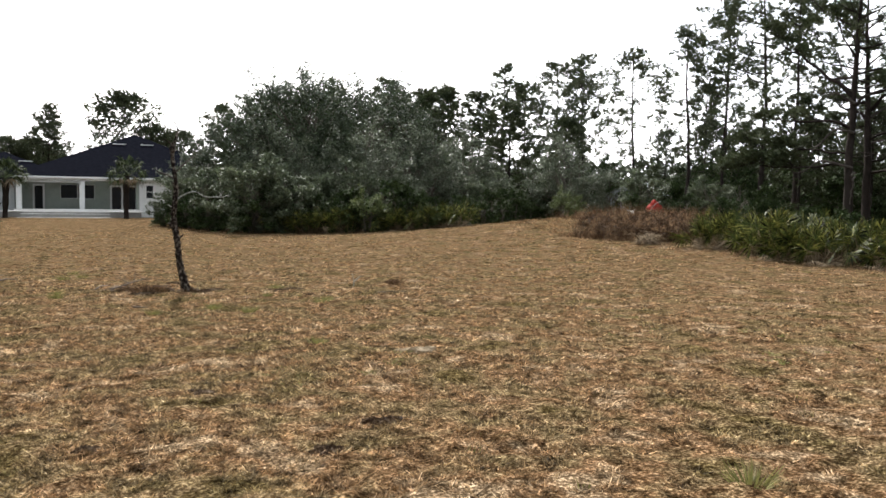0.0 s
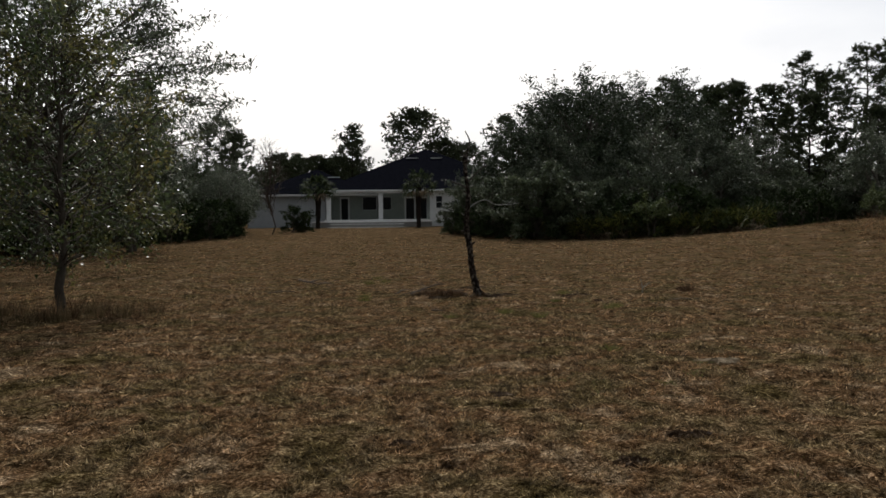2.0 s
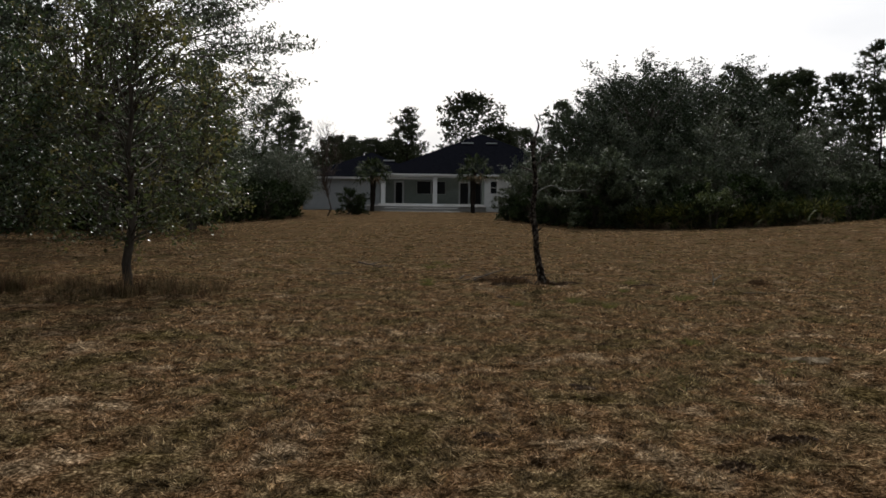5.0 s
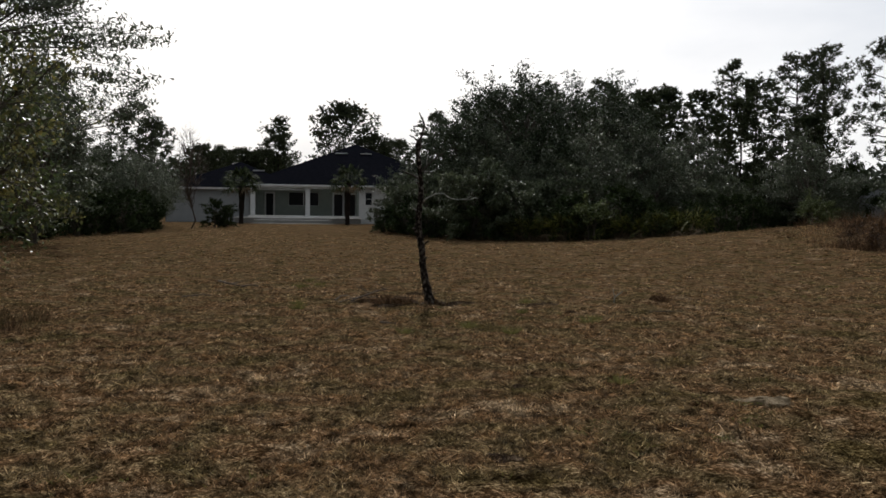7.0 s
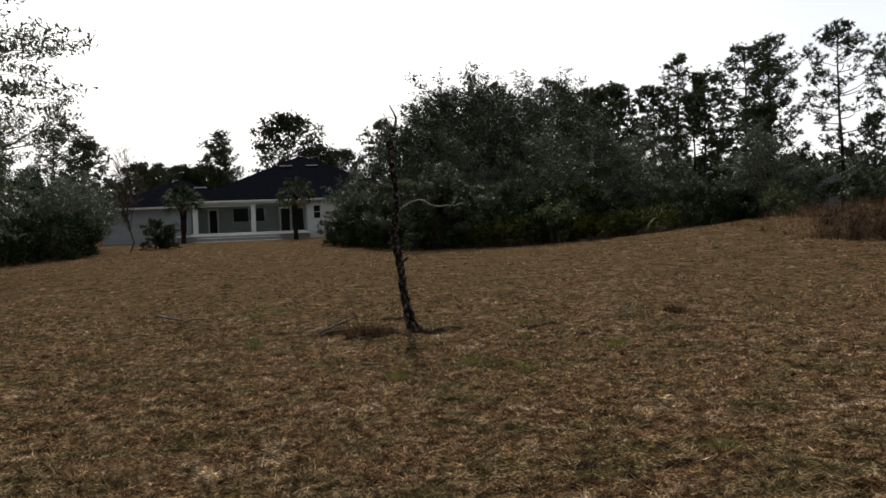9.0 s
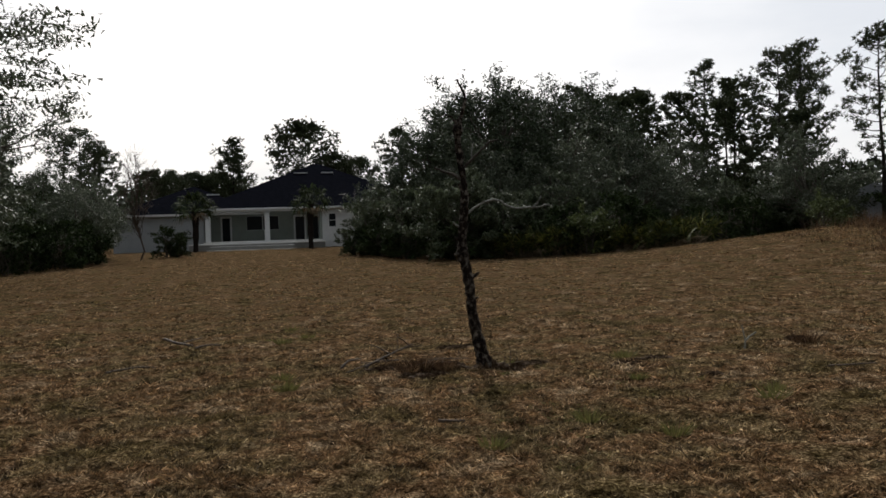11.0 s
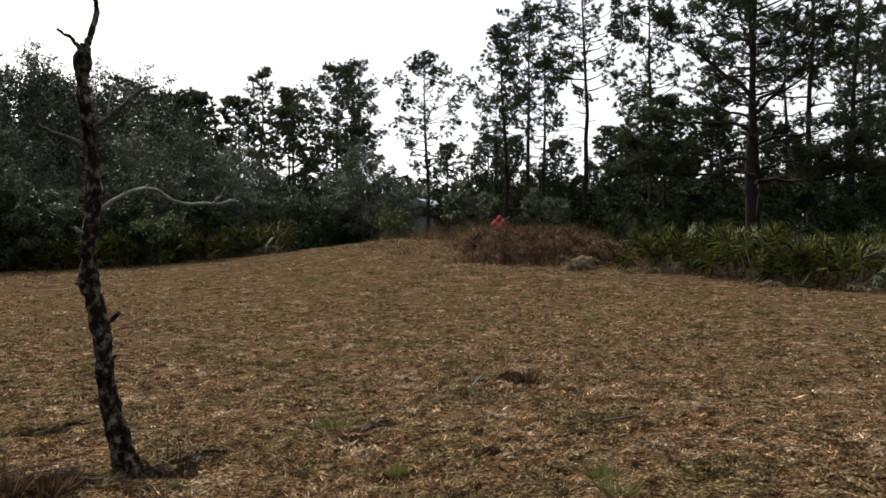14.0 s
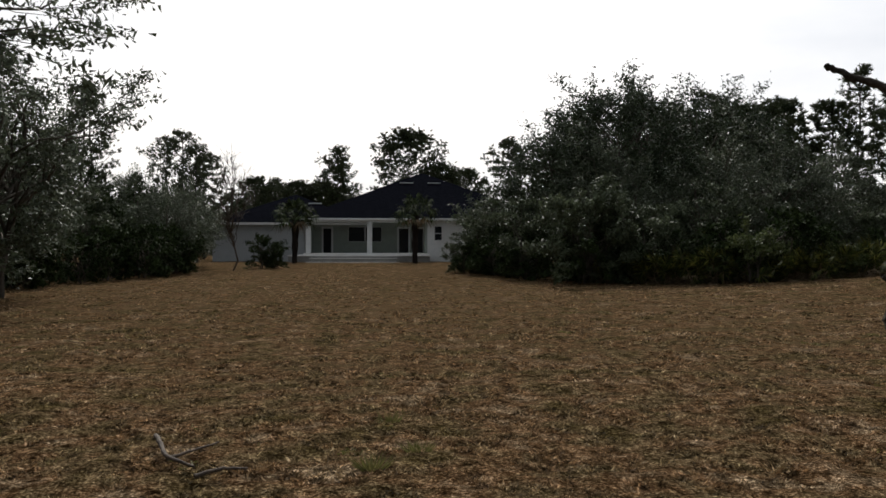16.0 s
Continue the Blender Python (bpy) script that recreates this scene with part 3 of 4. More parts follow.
def build_house():
    house = thing("house", "single-storey sage stucco house with dark hip roof and covered porch", "house")
    wb = wall_with("wall", house, -5.6, 4.77, 90.65, 0.2, 0.2, 3.9, [(-4.38, -3.68, 1.0, 3.15), (-2.15, 0.78, 2.0, 3.28), (2.35, 3.2, 1.0, 3.15), (3.65, 4.5, 1.0, 3.15)], M_STUCCO, "sage green stucco porch wall")
    opening("door", wb, -4.38, -3.68, 90.66, 1.0, 3.15, "white framed glass door")
    opening("window", wb, -2.15, 0.78, 90.66, 2.0, 3.28, "wide dark window", (-0.68,), (), 0.03)
    opening("door", wb, 2.35, 3.2, 90.66, 1.0, 3.15, "white framed glass french door")
    opening("door", wb, 3.65, 4.5, 90.66, 1.0, 3.15, "white framed glass french door")
    wr = wall_with("wall", house, 4.79, 15.0, 87.65, 0.2, 0.15, 3.9, [(5.42, 6.02, 2.1, 3.28), (9.0, 10.0, 2.1, 3.28)], M_WHITE, "pale stucco rear wall")
    opening("window", wr, 5.42, 6.02, 87.66, 2.1, 3.28, "narrow double-hung window", (), (2.68,))
    opening("window", wr, 9.0, 10.0, 87.66, 2.1, 3.28, "double-hung window", (), (2.68,))
    part("wall", box(4.57, 4.77, 87.9, 90.64, 0.2, 3.9), M_STUCCO, house, "sage green return wall of the porch")
    part("wall", box(15.0, 15.2, 87.65, 108, 0.15, 3.9), M_STUCCO, house)
    part("wall", box(-5.8, 15.2, 108, 108.2, 0.15, 3.9), M_STUCCO, house)
    part("wall", box(-5.8, -5.6, 89.0, 108, 0.15, 3.9), M_STUCCO, house)
    part("wall", box(-13.5, -5.82, 88.7, 88.9, 0.1, 3.55), M_WINGSTUCCO, house, "pale grey stucco side wing")
    part("wall", box(-13.7, -13.5, 88.7, 101, 0.1, 3.55), M_WINGSTUCCO, house)
    part("wall", box(-13.7, -5.82, 101, 101.2, 0.1, 3.55), M_WINGSTUCCO, house)
    part("ceiling", box(-5.6, 15.0, 87.7, 107.9, 3.9, 3.94), M_WHITE, house)
    for x in (-5.38, -0.17):
        c = part("column", box(x - 0.22, x + 0.22, 87.5, 87.94, 0.98, 3.62, 0.02), M_WHITE, house, "square white porch column")
        part("capital", box(x - 0.27, x + 0.27, 87.45, 87.99, 3.5, 3.615, 0.01), M_WHITE, c)
    part("beam", box(-5.6, 4.78, 87.5, 87.9, 3.62, 3.9, 0.01), M_WHITE, house, "white porch beam")
    part("porch_floor", box(-5.8, 4.76, 87.3, 90.6, 0.1, 0.98, 0.02), M_CONCRETE, house, "pale concrete porch floor")
    part("gutter", box(-5.9, 15.3, 87.08, 87.17, 3.8, 3.92, 0.02), M_WHITE, house, "white gutter along the eave")
    main = hip_roof("roof", house, -5.9, 15.1, 87.65, 108.2, 3.98, 0.445)
    wing = hip_roof("roof", house, -13.7, -1.0, 88.7, 101.2, 3.62, 0.42)
    for x0, x1, y, z, r in ((2.4, 3.7, 95.2, 7.6, main), (5.1, 6.3, 95.2, 7.6, main), (-5.9, -4.7, 92.6, 5.48, wing)):
        bm = box(x0, x1, y - 0.14, y + 0.14, z - 0.03, z + 0.06, 0.015)
        part("roof_vent", bm, M_WHITE, r, "pale metal roof vent")
    return house


build_house()
patio = thing("patio", "pale concrete patio with low steps before the porch", "patio", kind="structure")
part("slab", box(-6.7, 4.9, 84.6, 87.28, 0.0, 0.74, 0.02), M_STEP, patio, "grey block patio base")
for a, b2 in ((-6.75, -4.92), (2.22, 4.95)):
    part("edge", box(a, b2, 84.54, 87.28, 0.744, 0.83, 0.01), M_CONCRETE, patio, "pale concrete patio edge")
part("edge", box(-4.918, 2.218, 84.7, 87.28, 0.744, 0.83, 0.01), M_CONCRETE, patio, "pale concrete patio edge")
part("step", box(-4.9, 2.2, 83.9, 84.58, 0.0, 0.56, 0.02), M_STEP, patio)
part("tread", box(-4.92, 2.22, 83.85, 84.53, 0.564, 0.6, 0.01), M_CONCRETE, patio)
part("step", box(-5.1, 2.4, 83.2, 83.84, 0.0, 0.3, 0.02), M_CONCRETE, patio)
part("ledge", box(-2.2, 0.9, 86.4, 87.26, 0.835, 1.0, 0.01), M_WHITE, patio)


# ---- garden palms ----
def garden_palm(seed, H, label):
    rng = np.random.default_rng(seed)
    root = thing("cabbage_palm", label, "tree")
    z = np.linspace(0, 1, 10)
    P = np.stack([0.1 * z, 0.05 * np.sin(z * 3), z * H * 0.72], -1)
    P[0, 2] = -0.2
    put("trunk", raw_mesh("trunk", *tubes([(P, 0.2 + 0.03 * np.cos(z * 40) + 0.1 * z)], 10), M_PINEBARK, True), root)
    stems, G, D = [], [], []
    top = P[-1]
    for i in range(34):
        a = i * 2.4 + rng.normal(0, 0.2)
        el = 1.4 - 1.9 * (i / 34)
        d = np.array([math.cos(a) * math.cos(el), math.sin(a) * math.cos(el), math.sin(el)])
        L = rng.uniform(0.75, 1.05) * H * 0.27 * (0.6 if i >= 31 else 1)
        t = top + d * L
        stems.append((bend(top, t, rng, 0.08, 4, 0.06), [0.03, 0.025, 0.02, 0.015]))
        f = fan(t, d + [0, 0, -0.35], rng.uniform(0.7, 0.95), rng, 15, 0.45, 0.045, rng.uniform(-0.5, 0.5))
        (G if i < 31 else D).append(f)
    put("frond_stem", raw_mesh("frond_stem", *tubes(stems, 4), M_CABBAGE, True), root)
    put("crown", raw_mesh("crown", *join(G), M_CABBAGE), root)
    for f in D:
        put("dead_frond", raw_mesh("dead_frond", *f, M_DEADPALM), root, "brown hanging dead frond")
    return root


place(garden_palm(5, 4.7, "short cabbage palm with drooping fan fronds beside the patio"), [(-5.7, 80.7, 1.0, 0)])
place(garden_palm(8, 5.2, "cabbage palm with bright fan fronds before the porch"), [(3.6, 81.2, 1.0, 60)])

# ---- dead sapling ----
def dead_sapling():
    rng = np.random.default_rng(12)
    root = thing("dead_sapling", "leaning dead sapling, dark peeling bark, pale lichen, standing in the lawn", "tree", (4.21, 20.1, 0))
    K = np.array([(0.03, 0, -0.12), (0, 0, 0.02), (-0.04, 0, 0.2), (-0.09, 0.01, 0.42), (-0.125, 0, 0.62), (-0.14, -0.02, 0.85), (-0.17, 0, 1.05), (-0.205, 0.02, 1.24), (-0.2, 0, 1.45), (-0.17, 0, 1.67), (-0.17, 0.01, 1.95), (-0.2, 0, 2.15), (-0.22, 0, 2.35), (-0.22, 0, 2.5), (-0.2, 0, 2.6)])
    t = np.linspace(0, len(K) - 1, 90)
    P = np.stack([np.interp(t, np.arange(len(K)), K[:, i]) for i in range(3)], -1)
    P[1:-1] = (P[:-2] + P[1:-1] * 2 + P[2:]) / 4
    zz = P[:, 2]
    rad = np.interp(zz, [-0.1, 0.05, 0.3, 0.8, 1.25, 1.7, 2.2, 2.6], [0.12, 0.08, 0.062, 0.05, 0.046, 0.041, 0.034, 0.03])
    rad = rad * (1 + 0.06 * np.sin(zz * 31) + rng.normal(0, 0.05, len(zz))) + 0.012 * np.exp(-((zz - 1.22) / 0.04) ** 2) + 0.01 * np.exp(-((zz - 0.95) / 0.05) ** 2) + 0.022 * np.exp(-((zz - 2.5) / 0.06) ** 2)
    V, F = tubes([(P, rad)], 16)
    V += rng.normal(0, 0.0035, V.shape)
    put("trunk", raw_mesh("trunk", V, F, M_DEADBARK, True), root, "dark cracked trunk with lichen")

    def limb(pts, r0, r1, material, label):
        pts = np.array(pts, float)
        s = np.linspace(0, len(pts) - 1, 26)
        Q = np.stack([np.interp(s, np.arange(len(pts)), pts[:, i]) for i in range(3)], -1)
        Q[1:-1] = (Q[:-2] + Q[1:-1] * 2 + Q[2:]) / 4 + rng.normal(0, 0.0025, (24, 3))
        r = np.linspace(r0, r1, 26) * (1 + rng.normal(0, 0.1, 26))
        put("branch", raw_mesh("branch", *tubes([(Q, r)], 8), material, True), root, label)
    limb([(-0.2, 0, 2.58), (-0.17, 0, 2.66), (-0.13, 0, 2.8), (-0.135, 0, 2.87), (-0.18, 0, 2.94), (-0.21, 0, 3.02)], 0.022, 0.008, M_DEADBARK, "crooked dead top")
    limb([(-0.22, 0, 2.55), (-0.28, -0.02, 2.62), (-0.36, -0.02, 2.66)], 0.014, 0.008, M_DEADBARK, "short snag")
    limb([(-0.17, 0, 2.1), (-0.08, -0.05, 2.19), (0.03, -0.1, 2.3), (0.08, -0.12, 2.35), (0.17, -0.14, 2.38)], 0.016, 0.009, M_DEADLIMB, "grey lichened branch")
    limb([(-0.09, -0.05, 2.18), (-0.09, -0.05, 2.26), (-0.07, -0.06, 2.36)], 0.008, 0.004, M_LICHEN, "thin twig")
    limb([(-0.2, 0, 1.98), (-0.28, 0.02, 2.04), (-0.38, 0.03, 2.07), (-0.47, 0.03, 2.11)], 0.017, 0.011, M_DEADLIMB, "grey bare branch")
    limb([(-0.17, 0, 1.6), (-0.1, -0.03, 1.66), (0.0, -0.05, 1.73), (0.1, -0.06, 1.765), (0.2, -0.07, 1.75), (0.27, -0.08, 1.69), (0.34, -0.08, 1.665), (0.48, -0.08, 1.67), (0.62, -0.06, 1.67), (0.68, -0.05, 1.7), (0.74, -0.05, 1.69)], 0.0125, 0.007, M_LICHEN, "long arching lichened branch")
    limb([(0.54, -0.08, 1.67), (0.6, -0.08, 1.72), (0.64, -0.08, 1.79)], 0.012, 0.006, M_LICHEN, "thin twig")
    limb([(-0.2, 0, 1.47), (-0.26, -0.02, 1.5), (-0.3, -0.04, 1.53)], 0.014, 0.006, M_LICHEN, "short snag")
    limb([(-0.19, 0, 1.08), (-0.25, -0.02, 1.16), (-0.27, -0.04, 1.21), (-0.3, -0.05, 1.2)], 0.024, 0.012, M_DEADBARK, "broken stub")
    limb([(-0.15, 0, 0.94), (-0.08, -0.03, 0.98), (-0.05, -0.04, 1.01)], 0.02, 0.012, M_DEADBARK, "broken stub")
    for z, a in ((0.35, 1), (0.55, 4), (0.72, 0), (1.35, 3), (1.8, 0.5), (1.9, 3.4)):
        x = float(np.interp(z, K[:, 2], K[:, 0]))
        limb([(x, 0, z), (x + 0.045 * math.cos(a), 0.045 * math.sin(a), z + 0.01), (x + 0.075 * math.cos(a), 0.075 * math.sin(a), z + 0.03)], 0.02, 0.01, M_DEADBARK, "bark knob")


dead_sapling()

# ---- trees by kind ----
Q1 = pine_proto(14.0, 21, "tall pine with an open crown of dark clusters on crooked limbs", 0.36, 2.9, 32, 0.35)
Q2 = pine_proto(14.0, 22, "tall slender pine with a narrow crown and thin bare lower limbs", 0.34, 2.0, 32, 0.3, clusters=3, wide_top=0.4)
Q3 = pine_proto(16.0, 23, "tall pine with a bare trunk and a broad tufted crown", 0.5, 3.3, 30, 0.45, wide_top=0.6, clusters=5, lower=9)
Q4 = pine_proto(9.0, 24, "bushy young pine with needles down to its lower trunk", 0.14, 2.3, 28, 0.25, clusters=4, wide_top=0.3, width=0.1, tufts=6, lower=1)
Q5 = pine_proto(12.4, 25, "broad dense dark pine standing behind the house", 0.28, 3.9, 52, 0.42, clusters=6, tufts=8, needles=8, width=0.15, puff=0.34, wide_top=0.66, uneven=0.1)
place(Q1, [(41.0, 60.3, 1.0, 0), (46.0, 76, 1.18, 70), (38.6, 68.0, 1.0, 150), (47.5, 79, 1.08, 260), (27.8, 83.3, 1.0), (62, 56, 0.95), (50, 42, 0.9), (62, 38, 1.0), (-22, 46, 1.0), (-28, 38, 1.1), (-18.3, 33, 1.1, 40), (-17.5, 88, 0.75), (-13.4, 82, 0.66), (-15.7, 86.8, 0.78), (56, 33, 1.0), (22.5, 84, 0.97), (-26, 60, 1.0)], "pine woods", 1)
place(Q2, [(41.4, 84.6, 1.2, 10), (37.4, 49.1, 0.95, 200), (34.9, 37.1, 0.87, 100), (48, 60, 0.85), (36, 88, 1.05), (30, 86, 0.98), (50, 31, 1.0), (-24, 34, 1.1), (-19, 75, 0.9), (38.9, 47.0, 0.82), (35, 104, 1.05), (-17.5, 70, 0.85)], "pine woods", 2)
Q6 = pine_proto(14.5, 26, "tall slim pine with long bare limbs and a thin open crown", 0.42, 3.0, 24, 0.4, clusters=4, tufts=6, needles=17, width=0.05, puff=0.17, lower=14)
place(Q6, [(37.0, 30.6, 0.95, 50), (41.4, 30.6, 1.05, 20), (43, 26, 1.0), (30.5, 18, 1.0), (44, 35, .85)], "pine woods", 31)
place(Q3, [(44.1, 53.1, 1.01, 30), (39.9, 44.9, 1.0, 140), (52, 34, 0.85), (-30, 46, 1.0), (-22, 31, 0.95), (-14.5, 37.5, 0.8), (-24, 72, 0.9), (24, 92, 0.85), (45, 22, .95)], "pine woods", 3)
Q7 = pine_proto(13.5, 27, "conical pine with dark separate clusters behind the house", 0.3, 2.7, 40, 0.3, clusters=4, tufts=8, needles=8, width=0.13, puff=0.3, wide_top=0.4)
place(Q7, [(-5.4, 118, 1.0, 40), (-13.0, 120, 0.72), (-9.4, 120, 0.68), (8.6, 122, .8)], "pines behind the house", 41)
place(Q5, [(3.4, 112, 1.15, 0), (7.3, 113, 0.86, 77), (-7.6, 121, 0.72, 40), (-10.5, 122, 0.75), (-14, 112, 0.72), (-7.6, 124, 0.76), (-12.5, 118, .7), (10.5, 118, .85)], "pines behind the house", 24)
place(Q4, [(33.2, 86.5, 1.5), (33.8, 83.0, 1.45), (36.5, 80, 1.4), (39.5, 76, 1.45), (24, 70, 1.15), (30, 78, 1.3), (31, 95, 1.4), (22, 104, 1.5), (16, 118, 1.6), (-18, 104, 1.2), (33, 66, 1.1), (36, 62, 0.95), (45, 46, .8), (40, 37, .8), (43.9, 39.1, .8), (41.9, 34.4, .7), (39.4, 32.1, .6), (48.3, 53.7, .85), (39.7, 40.3, .66), (46, 30, .85), (54, 50, .9), (60, 58, 1.1), (57, 70, 1.1), (49, 84, 1.2), (41, 92, 1.2), (66, 76, 1.2), (63, 46, 1.1), (58, 36, 1.0), (50, 68, .95), (38, 98, 1.2), (33.5, 35.5, .72), (-21, 52, 1.0), (-25, 66, 1.1), (-24, 80, 1.1), (-30, 30, 1.2), (-5, 116, 1.2)], "young pines in the woods", 4)
LL = np.array([-0.57, 0.82])


def toward(s0, steps):
    """Points from s0 by (sideways along LL, away along its normal, up)."""
    return [(s0[0] + a * LL[0] + c * LL[1], s0[1] + a * LL[1] - c * LL[0], s0[2] + z) for a, c, z in steps]


big = pine_proto(12.0, 31, "big old pine with thick crooked limbs and hanging dead branches", 0.52, 3.6, 22, 0.45, clusters=5, tufts=7, needles=17, width=0.05, puff=0.18, trunk=0.2, wide_top=0.7, lower=8,
                 own=[(toward((0, 0, 5.9), [(0, 0, 0), (0.5, -0.1, 0.5), (1.1, 0.1, 1.0), (1.8, 0, 1.7), (2.5, -0.2, 2.2), (3.1, 0.1, 2.8)]), 0.11, True, 16),
                      (toward((0, 0, 4.6), [(0, 0, 0), (0.8, -0.4, 0.35), (1.8, -0.3, 0.3), (2.8, 0, 0.5), (3.9, 0.1, 0.5)]), 0.08, True, 12),
                      (toward((0, 0, 3.1), [(0, 0, 0), (1.0, -0.3, 0.1), (2.2, -0.2, -0.15), (3.4, 0.1, 0.1), (4.6, 0, 0.1)]), 0.07, True, 44),
                      (toward((0, 0, 3.6), [(0, 0, 0), (1.3, 0.3, 0.2), (2.8, 0.4, 0.1), (4.2, 0.5, 0.5)]), 0.06, True, 32),
                      (toward((0, 0, 5.4), [(0, 0, 0), (-0.8, 0.2, 0.6), (-1.7, 0, 0.9), (-2.6, 0.1, 1.7)]), 0.09, True, 10)])
for k, pts in enumerate((toward((0, -0.2, 4.4), [(0, 0, 0), (0.6, -0.3, 0.2), (1.1, -0.4, -0.3), (1.6, -0.4, -0.9)]), toward((0, -0.2, 3.0), [(0, 0, 0), (0.5, -0.3, 0.15), (1.1, -0.4, 0.35), (1.6, -0.4, -0.05), (2.2, -0.4, -0.2)]), toward((0, -0.2, 5.6), [(0, 0, 0), (0.6, -0.3, 0.4), (1.1, -0.4, 0.2)]), toward((0, -0.2, 2.8), [(0, 0, 0), (-0.1, -0.4, -0.3), (0, -0.4, -1.3)]))):
    p = np.array(pts, float)
    t = np.linspace(0, len(p) - 1, 12)
    Q = np.stack([np.interp(t, np.arange(len(p)), p[:, i]) for i in range(3)], -1) + np.random.default_rng(k).normal(0, 0.03, (12, 3))
    put("dead_limb", raw_mesh("dead_limb", *tubes([(Q, np.linspace(0.06, 0.018, 12))], 6), M_DEADLIMB, True), big, "bare grey crooked dead limb")
place(big, [(30.5, 29.9, 1.0, 0), (32.4, 30.6, 0.93, 150), (38, 22, 0.95, 20), (33, 16.5, .9, 250)], "big old pines", 5)

oakA = leafy_proto(41, 11.0, 5.2, 76, 30000, 0.19, M_OAKLEAF, trunk=0.28, low=0.12, stems=3, clump_r=1.15, label="dark live oak rising out of the thicket")
place(oakA, [(14.5, 62, 1.0, 0), (21, 66, 1.0, 140), (25, 74, 1.1, 230), (11, 60, 0.72, 30), (29, 88, 1.1, 60), (18, 74, 1.08, 300)], "oak thicket", 6)
oakB = leafy_proto(42, 7.5, 3.8, 48, 19000, 0.14, M_DULLLEAF, trunk=0.16, low=0.1, stems=3, clump_r=0.95, label="grey-green bushy oak in the thicket")
place(oakB, [(12.6, 56, 0.86, 0), (17.5, 56, 0.9, 90), (8.5, 63, 0.75, 200), (23, 60, 0.95, 20), (28.5, 66, 1.0, 70), (-12.5, 62, 0.75), (-15, 54, 0.85), (33, 56, 0.9), (-10.2, 63, 0.62), (-10.8, 68, 0.68), (-12.2, 73, .7)], "oak thicket", 7)
shrub = leafy_proto(43, 3.2, 1.9, 30, 3600, 0.18, M_SHRUBLEAF, trunk=0.05, low=0.0, twiggy=1, stems=4, clump_r=0.6, label="dense dark green shrub in the thicket", tname="shrub", category="shrub")
greyshrub = leafy_proto(44, 4.2, 1.9, 32, 6500, 0.15, M_GREYSHRUB, trunk=0.05, low=0.0, twiggy=1, stems=4, clump_r=0.6, label="dull grey-green tall shrub in the thicket", tname="shrub", category="shrub")
rs = np.random.default_rng(50)


def along(pts, step, jitter, rng):
    out = []
    for a, b in zip(pts, pts[1:]):
        a, b = np.array(a, float), np.array(b, float)
        n = max(1, int(np.linalg.norm(b - a) / step))
        for i in range(n):
            p = a + (b - a) * i / n + rng.normal(0, jitter, 2)
            out.append((float(p[0]), float(p[1])))
    return out


HEDGE = [(6.2, 64), (7.0, 57), (9.5, 51.5), (13, 49.0), (17, 47.6), (21.5, 48.8), (25.5, 52), (31, 58), (38, 64)]
place(shrub, along(HEDGE, 1.9, 0.4, rs) + along([(8.5, 62), (11, 56), (17, 53), (24, 56), (31, 63)], 2.6, 0.6, rs)
      + along([(-9.8, 63), (-9.7, 57.5), (-10.8, 51), (-11.4, 46.5), (-13.2, 38), (-15.5, 32), (-16.8, 27), (-17.8, 22)], 1.8, 0.4, rs)
      + [(x, y, 0.5) for x, y in along([(30, 44), (33, 40), (31, 36), (29, 31), (27, 26), (26.5, 21)], 2.4, 0.5, rs)] + [(-6.0, 67.7, 0.7), (-5.3, 68.2, 0.55), (5.9, 60.5, 0.45), (7.4, 60, 0.8), (7.6, 65.5, .9)], "thicket", 8, 0.62, 0.95)
place(greyshrub, [(6.5, 61.5, 0.7), (5.6, 62.5, 0.5), (9.6, 49.6, 1.1), (12.0, 48.9, 0.8), (10.2, 50.6, 1.05), (8.2, 54, 0.95), (7.0, 60, 1.0), (7.6, 67, 0.95), (12.4, 51.5, 1.0), (15.5, 52, 1.05), (27, 57, 1.0), (33, 47, .9), (35.5, 44, .8)] + along([(-11, 66), (-11.6, 56), (-13.4, 48), (-15.8, 39), (-18, 32), (-19.5, 26)], 2.8, 0.7, rs)
, "thicket", 9, 0.7, 1.0)
place(shrub, along([(30, 60), (36, 56), (41, 50), (40, 44), (37, 38), (36, 30), (34, 24)], 3.2, 0.8, rs) + [(27.6, 31.8, 0.5, 10), (29.5, 34.5, 0.6)], "thicket", 9, 0.9, 1.2)

# understory and far woods
under = leafy_proto(49, 7.2, 3.6, 40, 6000, 0.26, M_SHRUBLEAF, trunk=0.14, low=0.08, stems=3, clump_r=1.0, twiggy=2, label="dark bushy understory oak among the pines")
place(under, [(40, 47, 0.62), (44, 52, 0.7), (47, 58, 0.75), (42, 66, 0.8), (37, 70, 0.75), (50, 64, 0.8), (54, 55, 0.85), (51, 48, 0.75), (46, 43, 0.62), (42, 40, 0.6), (52, 38, 0.75), (47, 33, 0.7), (43, 29, 0.62), (40, 24, 0.62), (49, 26, 0.8), (58, 44, 0.85), (31, 72, 0.85), (34, 80, 0.9),
             (-14, 44, 0.8), (-15.5, 50, 0.85), (-13.8, 58, 0.8), (-13, 66, 0.72), (62, 52, 0.9), (56, 62, 0.9), (60, 70, 1.0), (66, 60, 1.0), (-18, 58, 1.0), (-20, 48, 1.0), (-22, 66, 1.0), (-16, 74, 0.8), (-19, 22, 0.85), (-23, 30, 1.0), (-20, 36, 0.9), (-25, 40, 1.1), (-17.5, 41, .85), (-26, 24, 1.0), (-21, 82, .9), (-17, 92, .9)], "understory oaks", 17)
